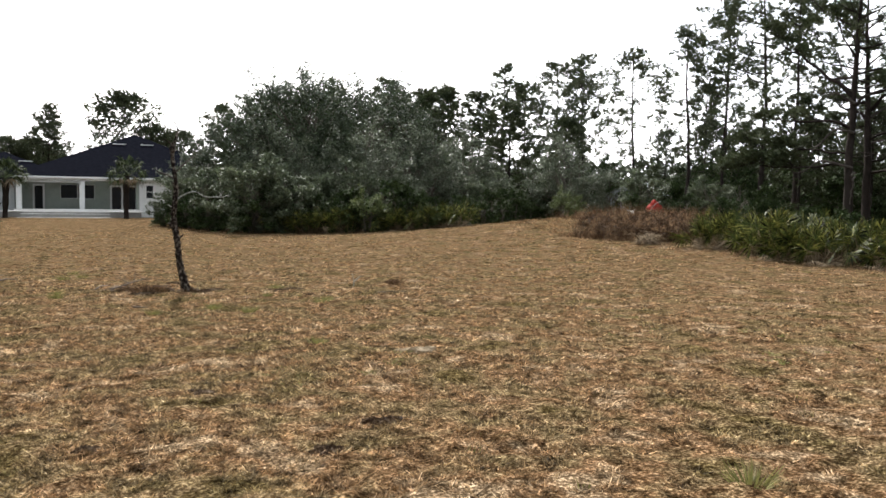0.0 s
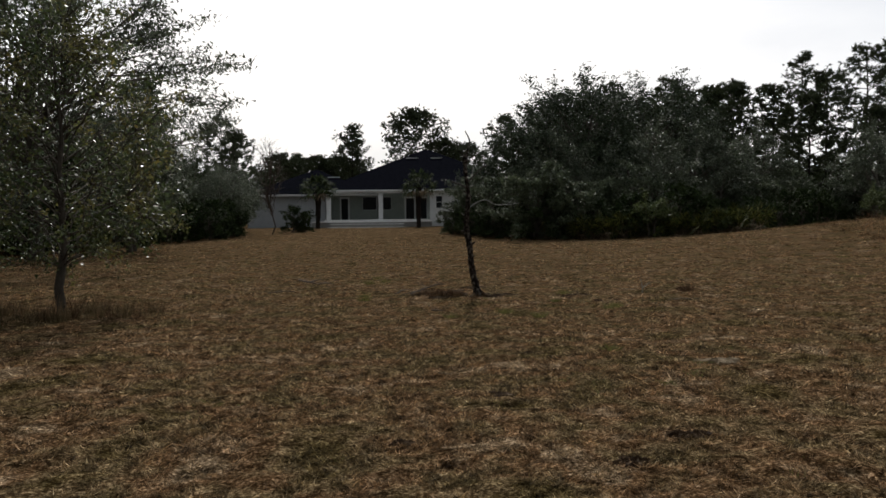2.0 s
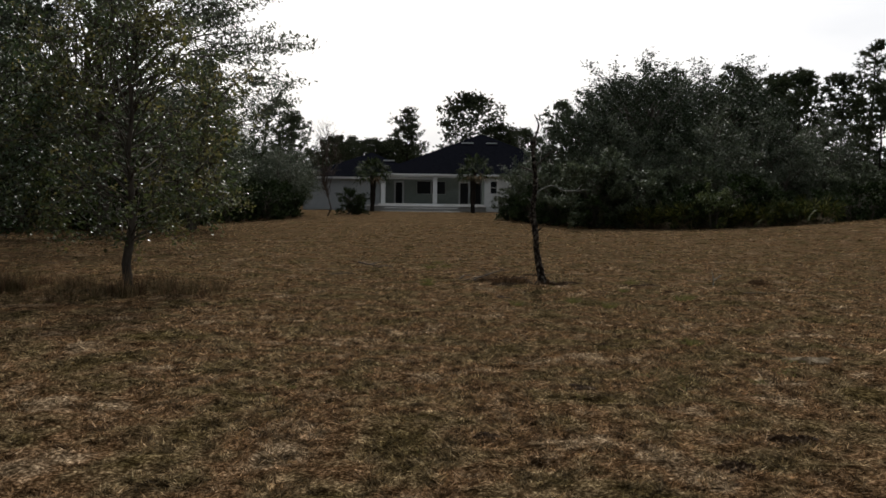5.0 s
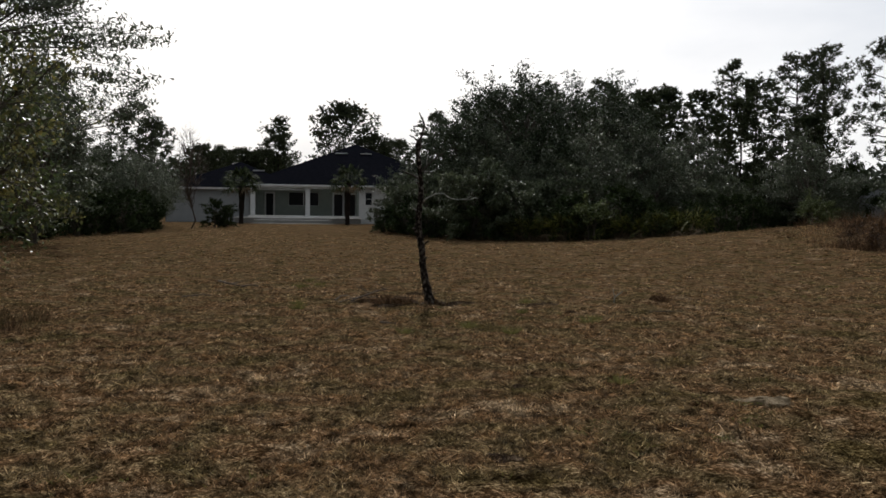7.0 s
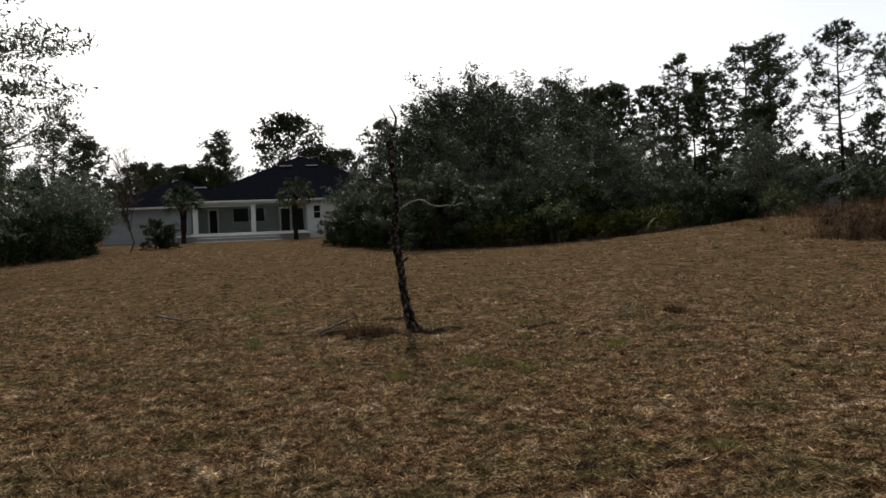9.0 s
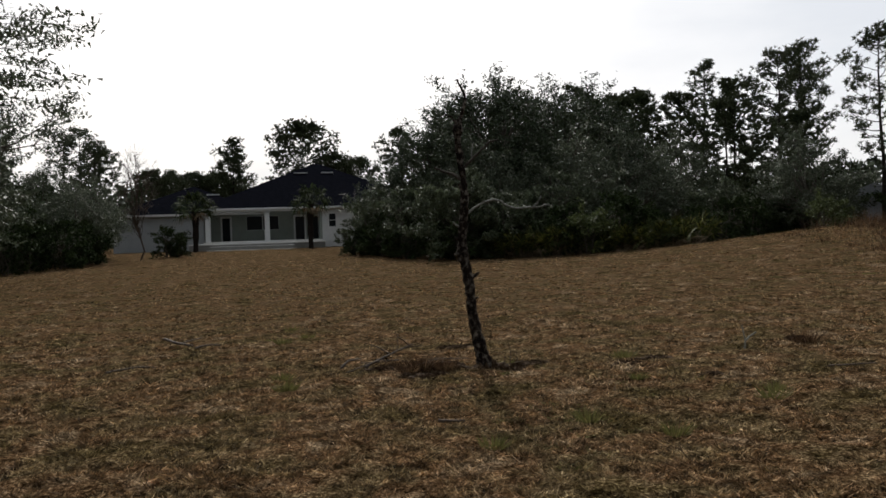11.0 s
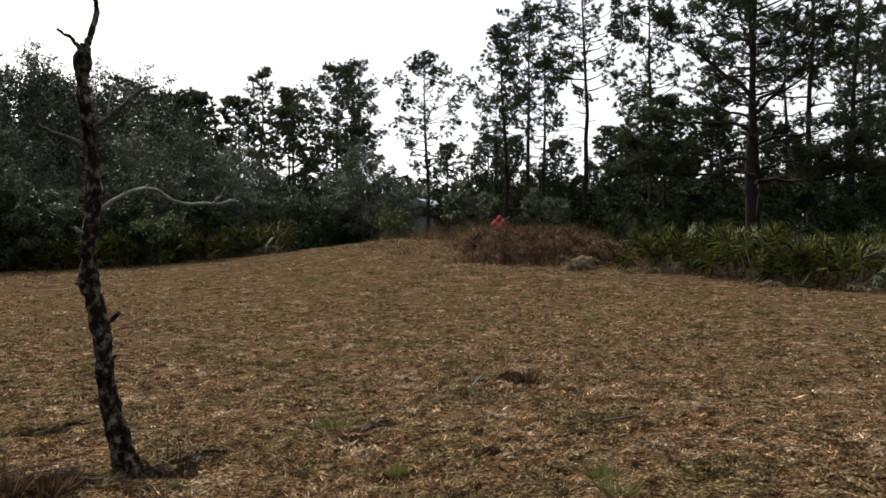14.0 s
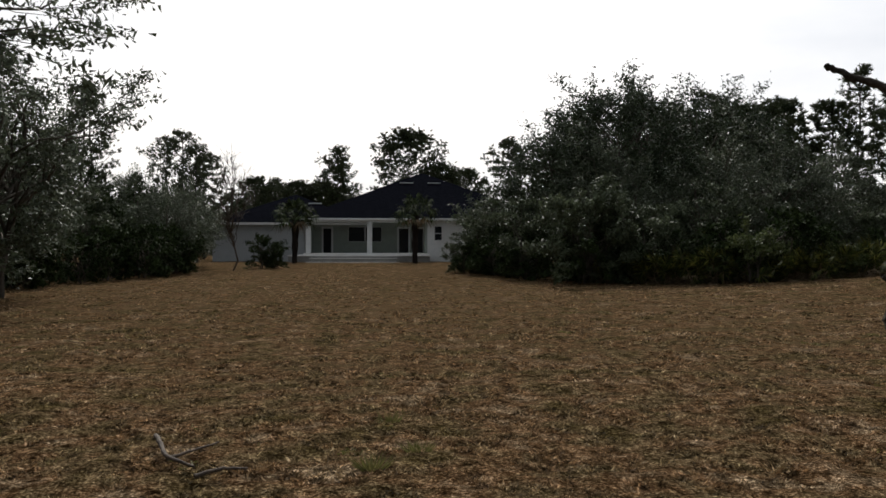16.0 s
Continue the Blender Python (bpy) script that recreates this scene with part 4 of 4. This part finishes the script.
lightshrub = leafy_proto(53, 2.0, 1.3, 22, 3600, 0.12, M_LIGHTSHRUB, trunk=0.03, low=0.0, twiggy=2, stems=5, clump_r=0.45, label="yellowish green low shrub at the edge of the thicket", tname="shrub", category="shrub")
place(lightshrub, [(15.3, 46.6, 1.0, 0), (18.6, 46.8, .7), (27.5, 47.0, .9)], "thicket", 40)
cedar = leafy_proto(45, 12.0, 5.0, 80, 38000, 0.14, M_DULLLEAF, trunk=0.27, low=0.12, stems=1, clump_r=1.1, flat=0.4, twiggy=4, label="large spreading oak with long feathery branches over the lawn",
                    extra=[(7.5, -3.6, 6.1), (6.8, -3.0, 5.4), (6.3, -2.2, 7.0), (6.2, -1.0, 8.2), (5.6, -1.5, 9.4), (6.0, 1.0, 7.4), (5.2, -3.6, 4.4), (4.8, 0.5, 10.2), (5.9, -3.2, 6.3), (4.2, -2.6, 10.8)])
place(cedar, [(-10.6, 35.0, 1.0, 0)], "spreading oaks", 10)
cedar2 = leafy_proto(47, 7.6, 3.4, 46, 17000, 0.13, M_DULLLEAF, trunk=0.16, low=0.1, stems=2, clump_r=0.9, flat=0.45, label="medium oak with a feathery upturned branch",
                     extra=[(5.0, -1.0, 5.7), (4.2, -0.8, 5.3), (3.6, -1.6, 5.0)])
place(cedar2, [(-9.6, 41.5, 1.0, 0), (-12.5, 47, 0.9, 80)], "spreading oaks", 18)
bare = leafy_proto(48, 7.4, 1.3, 40, 500, 0.07, M_TWIG, barkmat=M_TWIG, trunk=0.06, low=0.3, stems=1, clump_r=0.5, twiggy=6, label="thin bare grey tree without leaves", tname="bare_tree")
place(bare, [(-7.2, 64.5, 1.0, 0)], "", 19)

def far_woods():
    rng = np.random.default_rng(90)
    n = 70000
    az = np.radians(rng.uniform(-75, 100, n))
    band = rng.integers(0, 3, n)
    d = 128 + band * 14 + rng.normal(0, 2.5, n)
    topz = np.array([8.5 + 3.0 * noise.noise(Vector((a * 22, b * 3.1, 0))) + 1.6 * noise.noise(Vector((a * 75, b * 5.7, 4))) for a, b in zip(az, band)])
    z = topz * rng.uniform(0, 1, n) ** 0.8
    C = np.stack([2 + d * np.sin(az), 12 + d * np.cos(az), z + 0.2], -1)
    put("far_woods", raw_mesh("far_woods", *leaf_arrays(C, 1.1, rng, 0.7, 3), M_DARKLEAF), None, "dark distant tree line round the property", kind="stuff", category="tree")


far_woods()
YP = ([0.0, 0.12, 0.3, 0.5, 0.75, 1.0], [0.55, 0.9, 1.0, 0.86, 0.55, 0.12])
young = leafy_proto(46, 5.1, 2.2, 92, 18500, 0.07, M_YOUNGLEAF, barkmat=M_BARK, trunk=0.085, low=0.19, stems=1, clump_r=0.42, twiggy=5, corners=4, fork=0.26, label="young oak with glossy, partly yellowing leaves standing in tall grass", prof=YP)
place(young, [(-2.5, 18.3, 1.0, 140)], "young oaks", 11)
young2 = leafy_proto(52, 5.0, 2.4, 92, 19000, 0.074, M_YOUNGDARK, barkmat=M_PINEBARK, trunk=0.095, low=0.2, stems=1, clump_r=0.44, twiggy=5, corners=4, fork=0.26, lean=(0.05, 0), label="young oak with a dark leaning trunk and glossy dark green leaves", prof=YP)
place(young2, [(-5.3, 17.8, 1.0, 0)], "young oaks", 12)

# palmetto hedges
pm = [palmetto_proto(61, 1.25, 0.95, 19, 5, "saw palmetto with spiky green fans and some dry fronds", True),
      palmetto_proto(62, 1.45, 1.05, 28, 3, "tall saw palmetto with spiky green fans"),
      palmetto_proto(63, 1.0, 0.8, 15, 8, "low saw palmetto with many dead tan fronds", True)]
PALM_E = [(23.5, 28.9), (23.2, 26.5), (22.7, 23.3), (23.2, 20.5), (24.5, 17.0)]
place(pm[0], along(PALM_E, 0.8, 0.35, rs) + along([(12.5, 48.2), (16.5, 46.4), (21.5, 46.9)], 0.9, 0.3, rs), "palmetto hedge", 12, 0.85, 1.15)
place(pm[1], along([(25.1, 29.2), (24.8, 26.5), (24.5, 22), (25.5, 18)], 0.9, 0.5, rs) + along([(26.8, 28.6), (26.4, 25), (26.6, 20)], 1.1, 0.6, rs)
      + along([(10.5, 49.6), (13, 48.6), (17, 47.2), (21.5, 48)], 1.0, 0.3, rs) + along([(-14.6, 33), (-15.8, 27), (-16.8, 22)], 1.5, 0.5, rs), "palmetto hedge", 13, 0.85, 1.1)
place(pm[2], along([(22.5, 28.7), (22.2, 26), (21.9, 22.8), (22.4, 19)], 1.5, 0.3, rs) + along([(13, 47.6), (17, 46.0), (21, 46.6)], 2.2, 0.3, rs), "palmetto hedge", 14, 0.8, 1.1)


# ---- wild grass and ground detail ----
def wild_grass(name, pts, per, hgt, spread, seed, material, label, w=0.012):
    rng = np.random.default_rng(seed)
    pts = np.asarray(pts, float)
    C = np.repeat(np.stack([pts[:, 0], pts[:, 1], height(pts[:, 0], pts[:, 1])], -1), per, 0)
    s = np.repeat(rng.uniform(0.5, 1.2, len(pts)), per)
    m = len(C)
    a = rng.uniform(0, 2 * np.pi, m)
    r = rng.uniform(0, spread, m)
    B = C + np.stack([r * np.cos(a), r * np.sin(a), np.full(m, -0.02)], -1)
    h = hgt * s * rng.uniform(0.35, 1.0, m)
    ln = rng.uniform(0.1, 0.6, m) * h
    V, F = blade_arrays(B, B + np.stack([np.cos(a) * ln, np.sin(a) * ln, h], -1), w, rng)
    put(name, raw_mesh(name, V, F, material), None, label, kind="stuff", category="grass")


rg = np.random.default_rng(70)
mound = np.concatenate([np.stack([rg.normal(mx, sx, k), rg.normal(my, sy, k)], -1) for mx, my, sx, sy, k in ((22.0, 33.2, 1.1, 0.8, 190), (23.6, 32.2, 0.9, 0.7, 120), (24.5, 35.5, 1.6, 1.4, 170), (26.5, 38.5, 2.0, 2.0, 150))])
wild_grass("broomsedge", mound, 30, 0.34, 0.3, 71, M_SEDGE, "dark rusty brown weeds on the mound", 0.022)
wild_grass("broomsedge", mound[::3], 5, 0.85, 0.3, 76, M_DEADPALM, "sparse pale dry stalks on the mound", 0.016)
stalks = np.stack([rg.normal(24.6, 0.9, 60), rg.normal(30.8, 0.7, 60)], -1)
wild_grass("broomsedge", stalks, 16, 0.95, 0.25, 77, M_DEADPALM, "tall pale dry stalks beside the palmettos", 0.014)
briar = leafy_proto(51, 0.85, 0.9, 16, 2200, 0.07, M_SEDGE, barkmat=M_TWIG, trunk=0.012, low=0.0, stems=5, clump_r=0.3, twiggy=2, label="low tangled dead brown briar on the mound", tname="briar", category="shrub", fork=0.05)
place(briar, [(21.0, 32.6), (22.0, 33.1), (22.9, 32.2), (22.1, 31.8), (23.6, 31.9), (24.5, 32.8), (21.6, 34.4), (23.2, 34.0), (25.2, 34.0), (23.0, 30.9), (25.6, 36.2)], "briars", 30, 0.75, 1.15)
top = np.stack([rg.uniform(26, 34, 260), rg.uniform(37, 47, 260)], -1)
wild_grass("broomsedge", top, 30, 0.8, 0.2, 72, M_SEDGE, "tall dry reddish grass behind the mound", 0.018)
hump = np.stack([rg.uniform(20, 31, 900), rg.uniform(33, 45, 900)], -1)
wild_grass("tall_grass", hump, 20, 0.14, 0.2, 75, M_GRASS, "short tan grass over the mound", 0.016)
yc = np.stack([rg.uniform(-7.8, -0.7, 34), rg.normal(18.0, 0.5, 34)], -1)
yt = yc[rg.integers(0, 34, 300)] + rg.normal(0, 0.22, (300, 2))
wild_grass("tall_grass", yt[::3], 44, 0.36, 0.16, 73, M_TALL, "unmown dry grass round the young oaks", 0.009)
wild_grass("weeds", yc[rg.integers(0, 34, 110)] + rg.normal(0, 0.16, (110, 2)), 18, 0.5, 0.08, 74, M_SEDGE, "reddish weeds round the young oaks", 0.008)

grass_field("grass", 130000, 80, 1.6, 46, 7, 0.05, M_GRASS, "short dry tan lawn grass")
grass_field("green_grass", 13000, 81, 1.8, 34, 6, 0.036, M_GREENGRASS, "patches of short green grass", 0.28)


rc = np.random.default_rng(95)
wild_grass("weed_clumps", np.stack([rc.uniform(-7, 14, 1900), rc.uniform(7, 32, 1900)], -1), 14, 0.07, 0.06, 96, M_TALL, "small dark dry clumps scattered in the lawn", 0.007)
wild_grass("weed_clumps", np.stack([rc.uniform(-4, 11, 260), rc.uniform(8, 26, 260)], -1), 14, 0.065, 0.06, 97, M_GREENGRASS, "small green clumps scattered in the lawn", 0.007)


# ---- sticks, stumps and bare spots ----
def stick(name, pts, r, label, material=M_TWIG, seed=0):
    """A bent stick lying or standing along points given on the plan with heights over the ground."""
    rng = np.random.default_rng(seed)
    P = np.array([(x, y, hz(x, y) + z) for x, y, z in pts])
    s = np.linspace(0, len(P) - 1, 14)
    Q = np.stack([np.interp(s, np.arange(len(P)), P[:, i]) for i in range(3)], -1)
    Q += rng.normal(0, r * 0.14, Q.shape)
    root = thing(name, label, "branch", tuple(Q[0]))
    put("wood", raw_mesh("wood", *tubes([(Q - Q[0], np.linspace(r, r * 0.45, 14))], 7), material, True), root)
    return root, Q


stick("fallen_branch", [(2.72, 20.38, 0.04), (2.8, 20.5, 0.09), (2.95, 20.75, 0.07)], 0.016, "weathered brown branch lying in the lawn", M_TWIG, 1)
b, Q = stick("fallen_branch", [(2.98, 20.4, 0.03), (3.2, 20.6, 0.09), (3.4, 20.75, 0.14), (3.55, 20.85, 0.18)], 0.016, "forked dry branch lying beside the dead sapling", M_TWIG, 2)
for k, (dx, dy, dz) in enumerate(((-0.2, 0.15, 0.1), (0.02, 0.1, 0.18), (0.2, -0.05, 0.02), (-0.15, -0.1, 0.12))):
    a = Q[6 + k * 2] - Q[0]
    put("twig", raw_mesh("twig", *tubes([(np.array([a, a + [dx * 0.5, dy * 0.5, dz * 0.6], a + [dx, dy, dz]]), [0.008, 0.006, 0.003])], 5), M_TWIG, True), b)
stick("fallen_branch", [(3.35, 20.25, 0.02), (3.6, 20.3, 0.06), (3.95, 20.2, 0.03)], 0.01, "thin dry branch at the foot of the dead sapling", M_TWIG, 3)
stick("fallen_branch", [(3.3, 17.75, 0.05), (3.42, 17.72, 0.05), (3.5, 17.75, 0.04)], 0.013, "short broken stick in the grass", M_TWIG, 4)
stick("fallen_branch", [(0.45, 23.6, 0.06), (0.72, 22.9, 0.08), (0.95, 22.72, 0.05)], 0.02, "crooked dead branch lying in the lawn", M_TWIG, 5)
stick("fallen_branch", [(0.72, 22.9, 0.06), (1.0, 23.2, 0.09)], 0.014, "short side branch lying in the lawn", M_TWIG, 6)
stick("fallen_branch", [(1.0, 22.5, 0.05), (1.15, 22.6, 0.07), (1.3, 22.65, 0.05)], 0.016, "short dead branch lying in the lawn", M_TWIG, 7)
stick("fallen_branch", [(0.2, 21.2, 0.02), (0.5, 21.4, 0.03), (0.7, 21.35, 0.02)], 0.012, "grey dead branch lying in the lawn", M_TWIG, 8)
rt = np.random.default_rng(77)
for k in range(5):
    x, y, a, L = rt.uniform(3.0, 3.9), rt.uniform(20.1, 20.7), rt.uniform(-0.6, 0.6), rt.uniform(0.15, 0.4)
    stick("dry_twig", [(x - L * math.cos(a), y - L * math.sin(a), 0.03), (x, y, rt.uniform(0.05, 0.14)), (x + L * math.cos(a), y + L * math.sin(a), rt.uniform(0.03, 0.16))], 0.007, "thin dry twig in the debris beside the dead sapling", M_TWIG, 40 + k)
f, Q = stick("forked_twig", [(7.3, 20.3, 0.0), (7.31, 20.3, 0.1), (7.27, 20.3, 0.27)], 0.012, "pale forked twig standing in the lawn", M_LICHEN, 9)
a = Q[6] - Q[0]
put("twig", raw_mesh("twig", *tubes([(np.array([a, a + [0.06, 0, 0.05], a + [0.13, -0.02, 0.1]]), [0.011, 0.01, 0.008])], 6), M_LICHEN, True), f)
stick("fallen_branch", [(7.35, 18.9, 0.01), (7.6, 18.8, 0.03), (7.85, 18.85, 0.02)], 0.01, "thin curved stick in the lawn", M_TWIG, 10)
for k, (x, y, h) in enumerate(((4.52, 20.25, 0.24), (4.58, 20.2, 0.16), (4.47, 20.3, 0.12))):
    stick("sprout", [(x, y, 0), (x + 0.01, y, h * 0.5), (x - 0.01, y, h)], 0.006, "thin dead sprout beside the dead sapling", M_TWIG, 20 + k)


def soil_patch(x, y, rx, ry, h, seed, material=M_SOIL, label="patch of dark bare soil in the lawn", name="soil_patch"):
    """A low uneven mound of soil with an irregular edge."""
    rng = np.random.default_rng(seed)
    root = thing(name, label, "soil", (x, y, hz(x, y)))
    V, F, rings, sides = [(0, 0, h)], [], 5, 26
    edge = 1 + 0.3 * np.sin(np.arange(sides) / sides * 2 * np.pi * 3 + seed) + rng.normal(0, 0.16, sides)
    for i in range(1, rings + 1):
        f = i / rings
        for j in range(sides):
            a = 2 * math.pi * j / sides
            V.append((rx * f * edge[j] * math.cos(a), ry * f * edge[j] * math.sin(a), h * (1 - f * f) + float(rng.normal(0, h * 0.3)) * (f < 0.99) - 0.03 * (f > 0.99)))
    bm = bmesh.new()
    vs = [bm.verts.new(v) for v in V]
    for j in range(sides):
        bm.faces.new((vs[0], vs[1 + j], vs[1 + (j + 1) % sides]))
    for i in range(rings - 1):
        for j in range(sides):
            a, b2 = 1 + i * sides + j, 1 + i * sides + (j + 1) % sides
            bm.faces.new((vs[a], vs[a + sides], vs[b2 + sides], vs[b2]))
    bmesh.ops.recalc_face_normals(bm, faces=bm.faces[:])
    if sum(f.normal.z for f in bm.faces) < 0:
        bmesh.ops.reverse_faces(bm, faces=bm.faces[:])
    part("soil", bm, material, root, smooth=False)


for k, (x, y, rx, ry, h) in enumerate(((4.88, 10.58, 0.2, 0.09, 0.04), (4.33, 10.0, 0.14, 0.1, 0.04), (3.74, 12.0, 0.13, 0.09, 0.03), (2.93, 10.55, 0.1, 0.08, 0.03), (6.07, 20.04, 0.28, 0.12, 0.03), (6.16, 18.93, 0.15, 0.08, 0.03), (4.25, 21.6, 0.4, 0.12, 0.04), (4.5, 19.9, 0.15, 0.1, 0.05), (5.66, 19.83, 0.2, 0.09, 0.03), (4.25, 13.93, 0.1, 0.07, 0.03), (4.24, 20.08, 0.28, 0.2, 0.07), (3.78, 20.2, 0.42, 0.2, 0.06), (3.2, 20.3, 0.32, 0.14, 0.05), (4.7, 20.15, 0.3, 0.12, 0.04), (3.5, 19.85, 0.35, 0.1, 0.04), (8.19, 20.7, 0.2, 0.12, 0.06))):
    soil_patch(x, y, rx * 0.8, ry * 0.8, h * 0.9, 100 + k)
edge_rng = np.random.default_rng(99)
SOILS = np.array([(4.88, 10.58), (4.33, 10.0), (3.74, 12.0), (2.93, 10.55), (6.07, 20.04), (6.16, 18.93), (4.25, 21.6), (4.5, 19.9), (5.66, 19.83), (4.21, 20.1), (3.5, 20.15), (3.3, 20.2)])
ring = np.repeat(SOILS, 12, 0) + edge_rng.normal(0, 1, (144, 2)) * [0.17, 0.09]
wild_grass("weed_clumps", ring, 12, 0.06, 0.05, 98, M_TALL, "dark dry clumps round the bare spots", 0.006)
for k, (x, y, rx, ry) in enumerate(((6.1, 13.25, 0.24, 0.15),)):
    soil_patch(x, y, rx, ry, 0.02, 150 + k, M_SAND, "patch of pale sandy soil in the lawn", "sand_patch")


def dry_clump(x, y, r, h, n, seed, material, label, name):
    rng = np.random.default_rng(seed)
    root = thing(name, label, "plant", (x, y, hz(x, y)))
    a = rng.uniform(0, 2 * np.pi, n)
    q = r * rng.uniform(0, 1, n) ** 0.7
    B = np.stack([q * np.cos(a) * 0.5, q * np.sin(a) * 0.5, np.full(n, -0.01)], -1)
    T = np.stack([q * np.cos(a) * 1.3, q * np.sin(a) * 1.3, h * rng.uniform(0.4, 1, n)], -1)
    put("foliage", raw_mesh("foliage", *blade_arrays(B, T, 0.012, rng), material), root, kind="stuff")


dry_clump(8.25, 20.5, 0.2, 0.15, 150, 160, M_SEDGE, "dark dead root clump sticking out of the lawn", "dead_clump")
dry_clump(8.15, 20.6, 0.12, 0.1, 80, 161, M_SEDGE, "small dark dead clump in the lawn", "dead_clump")
for k, (x, y, r, h) in enumerate(((3.4, 20.12, 0.13, 0.1), (3.56, 20.22, 0.16, 0.17), (3.74, 20.1, 0.14, 0.13), (3.25, 20.3, 0.12, 0.08))):
    dry_clump(x, y, r * 1.25, h * 1.2, 200, 190 + k, M_SEDGE, "dark dead weeds beside the fallen branch", "dead_clump")
dry_clump(3.8, 20.1, 0.16, 0.12, 220, 163, M_SEDGE, "dark dead weeds at the foot of the dead sapling", "dead_clump")
for k, (x, y, s) in enumerate(((6.42, 8.66, 1.4), (2.17, 19.56, 1.2), (2.13, 20.1, 1), (4.45, 17.65, 1.1), (4.86, 17.06, 1.1), (6.11, 17.86, 1.2), (5.8, 20.21, 1.3), (6.28, 18.08, 1), (5.17, 13.97, 1), (3.55, 17.06, 1), (2.19, 24.23, 1), (2.09, 22.77, 1.1), (2.4, 23.2, 1), (5.43, 19, 0.8))):
    dry_clump(x, y, 0.13 * s, 0.1 * s, 90, 170 + k, M_GREENGRASS, "small green grass tuft in the dry lawn", "grass_tuft")


def red_tarp():
    rng = np.random.default_rng(180)
    root = thing("plastic_tarp", "crumpled faded red plastic tarp heaped on the mound", "tarp", (30.2, 42.3, hz(30.2, 42.3)))
    bm = bmesh.new()
    bmesh.ops.create_icosphere(bm, subdivisions=4, radius=1)
    for v in bm.verts:
        n = noise.noise(v.co * 2.3) * 0.28 + noise.noise(v.co * 6) * 0.08
        v.co = Vector((v.co.x * 0.5, v.co.y * 0.4, max(-0.05, v.co.z) * 0.75 + 0.15)) * (1 + n)
    part("sheet", bm, M_RED, root)


red_tarp()
stick("bent_stick", [(29.55, 41.8, 0.1), (29.6, 41.75, 0.5), (29.8, 41.7, 0.75), (30.15, 41.6, 0.92)], 0.03, "pale bent stick leaning on the red tarp", M_LICHEN, 30)
bkt = thing("bucket", "small pale plastic bucket beside the red tarp", "bucket", (28.9, 42.6, hz(28.9, 42.6)))
bm = bmesh.new()
bmesh.ops.create_cone(bm, cap_ends=False, segments=20, radius1=0.14, radius2=0.17, depth=0.36, matrix=Matrix.Translation((0, 0, 0.2)))
bmesh.ops.solidify(bm, geom=bm.faces[:], thickness=0.006)
part("body", bm, M_CONCRETE, bkt, smooth=True)
pile = thing("frond_pile", "flattened pile of pale dead palmetto fronds", "debris", (21.2, 30.3, hz(21.2, 30.3)))
rp = np.random.default_rng(181)
for k in range(22):
    ob = put("dead_frond", fan_mesh(k % 4, True), pile)
    s = rp.uniform(0.35, 0.55)
    ob.matrix_basis = pose(rp.uniform(-0.5, 0.5), rp.uniform(-0.3, 0.3), 0.1 + 0.012 * k, rp.uniform(-25, 25), rp.uniform(-20, 10), rp.uniform(0, 360)) @ Matrix.Scale(s, 4)


# ---- far shed in the woods ----
shed = thing("shed", "grey metal-roofed shed among the far pines", "shed", (52, 73, hz(52, 73)), 35)
for x0, x1, y0, y1 in ((-4, 4, -3, -2.85), (-4, 4, 2.85, 3), (-4, -3.85, -2.85, 2.85), (3.85, 4, -2.85, 2.85)):
    part("wall", box(x0, x1, y0, y1, 0, 2.6), M_GREYROOF, shed)
bm = bmesh.new()
v = [bm.verts.new(c) for c in ((-4.3, -3.4, 2.6), (4.3, -3.4, 2.6), (4.3, 3.4, 2.6), (-4.3, 3.4, 2.6), (-4.3, 0, 4.0), (4.3, 0, 4.0))]
for q in ((0, 1, 5, 4), (2, 3, 4, 5), (0, 4, 3), (1, 2, 5), (3, 2, 1, 0)):
    bm.faces.new([v[i] for i in q])
part("roof", bm, M_GREYROOF, shed, "grey metal roof")
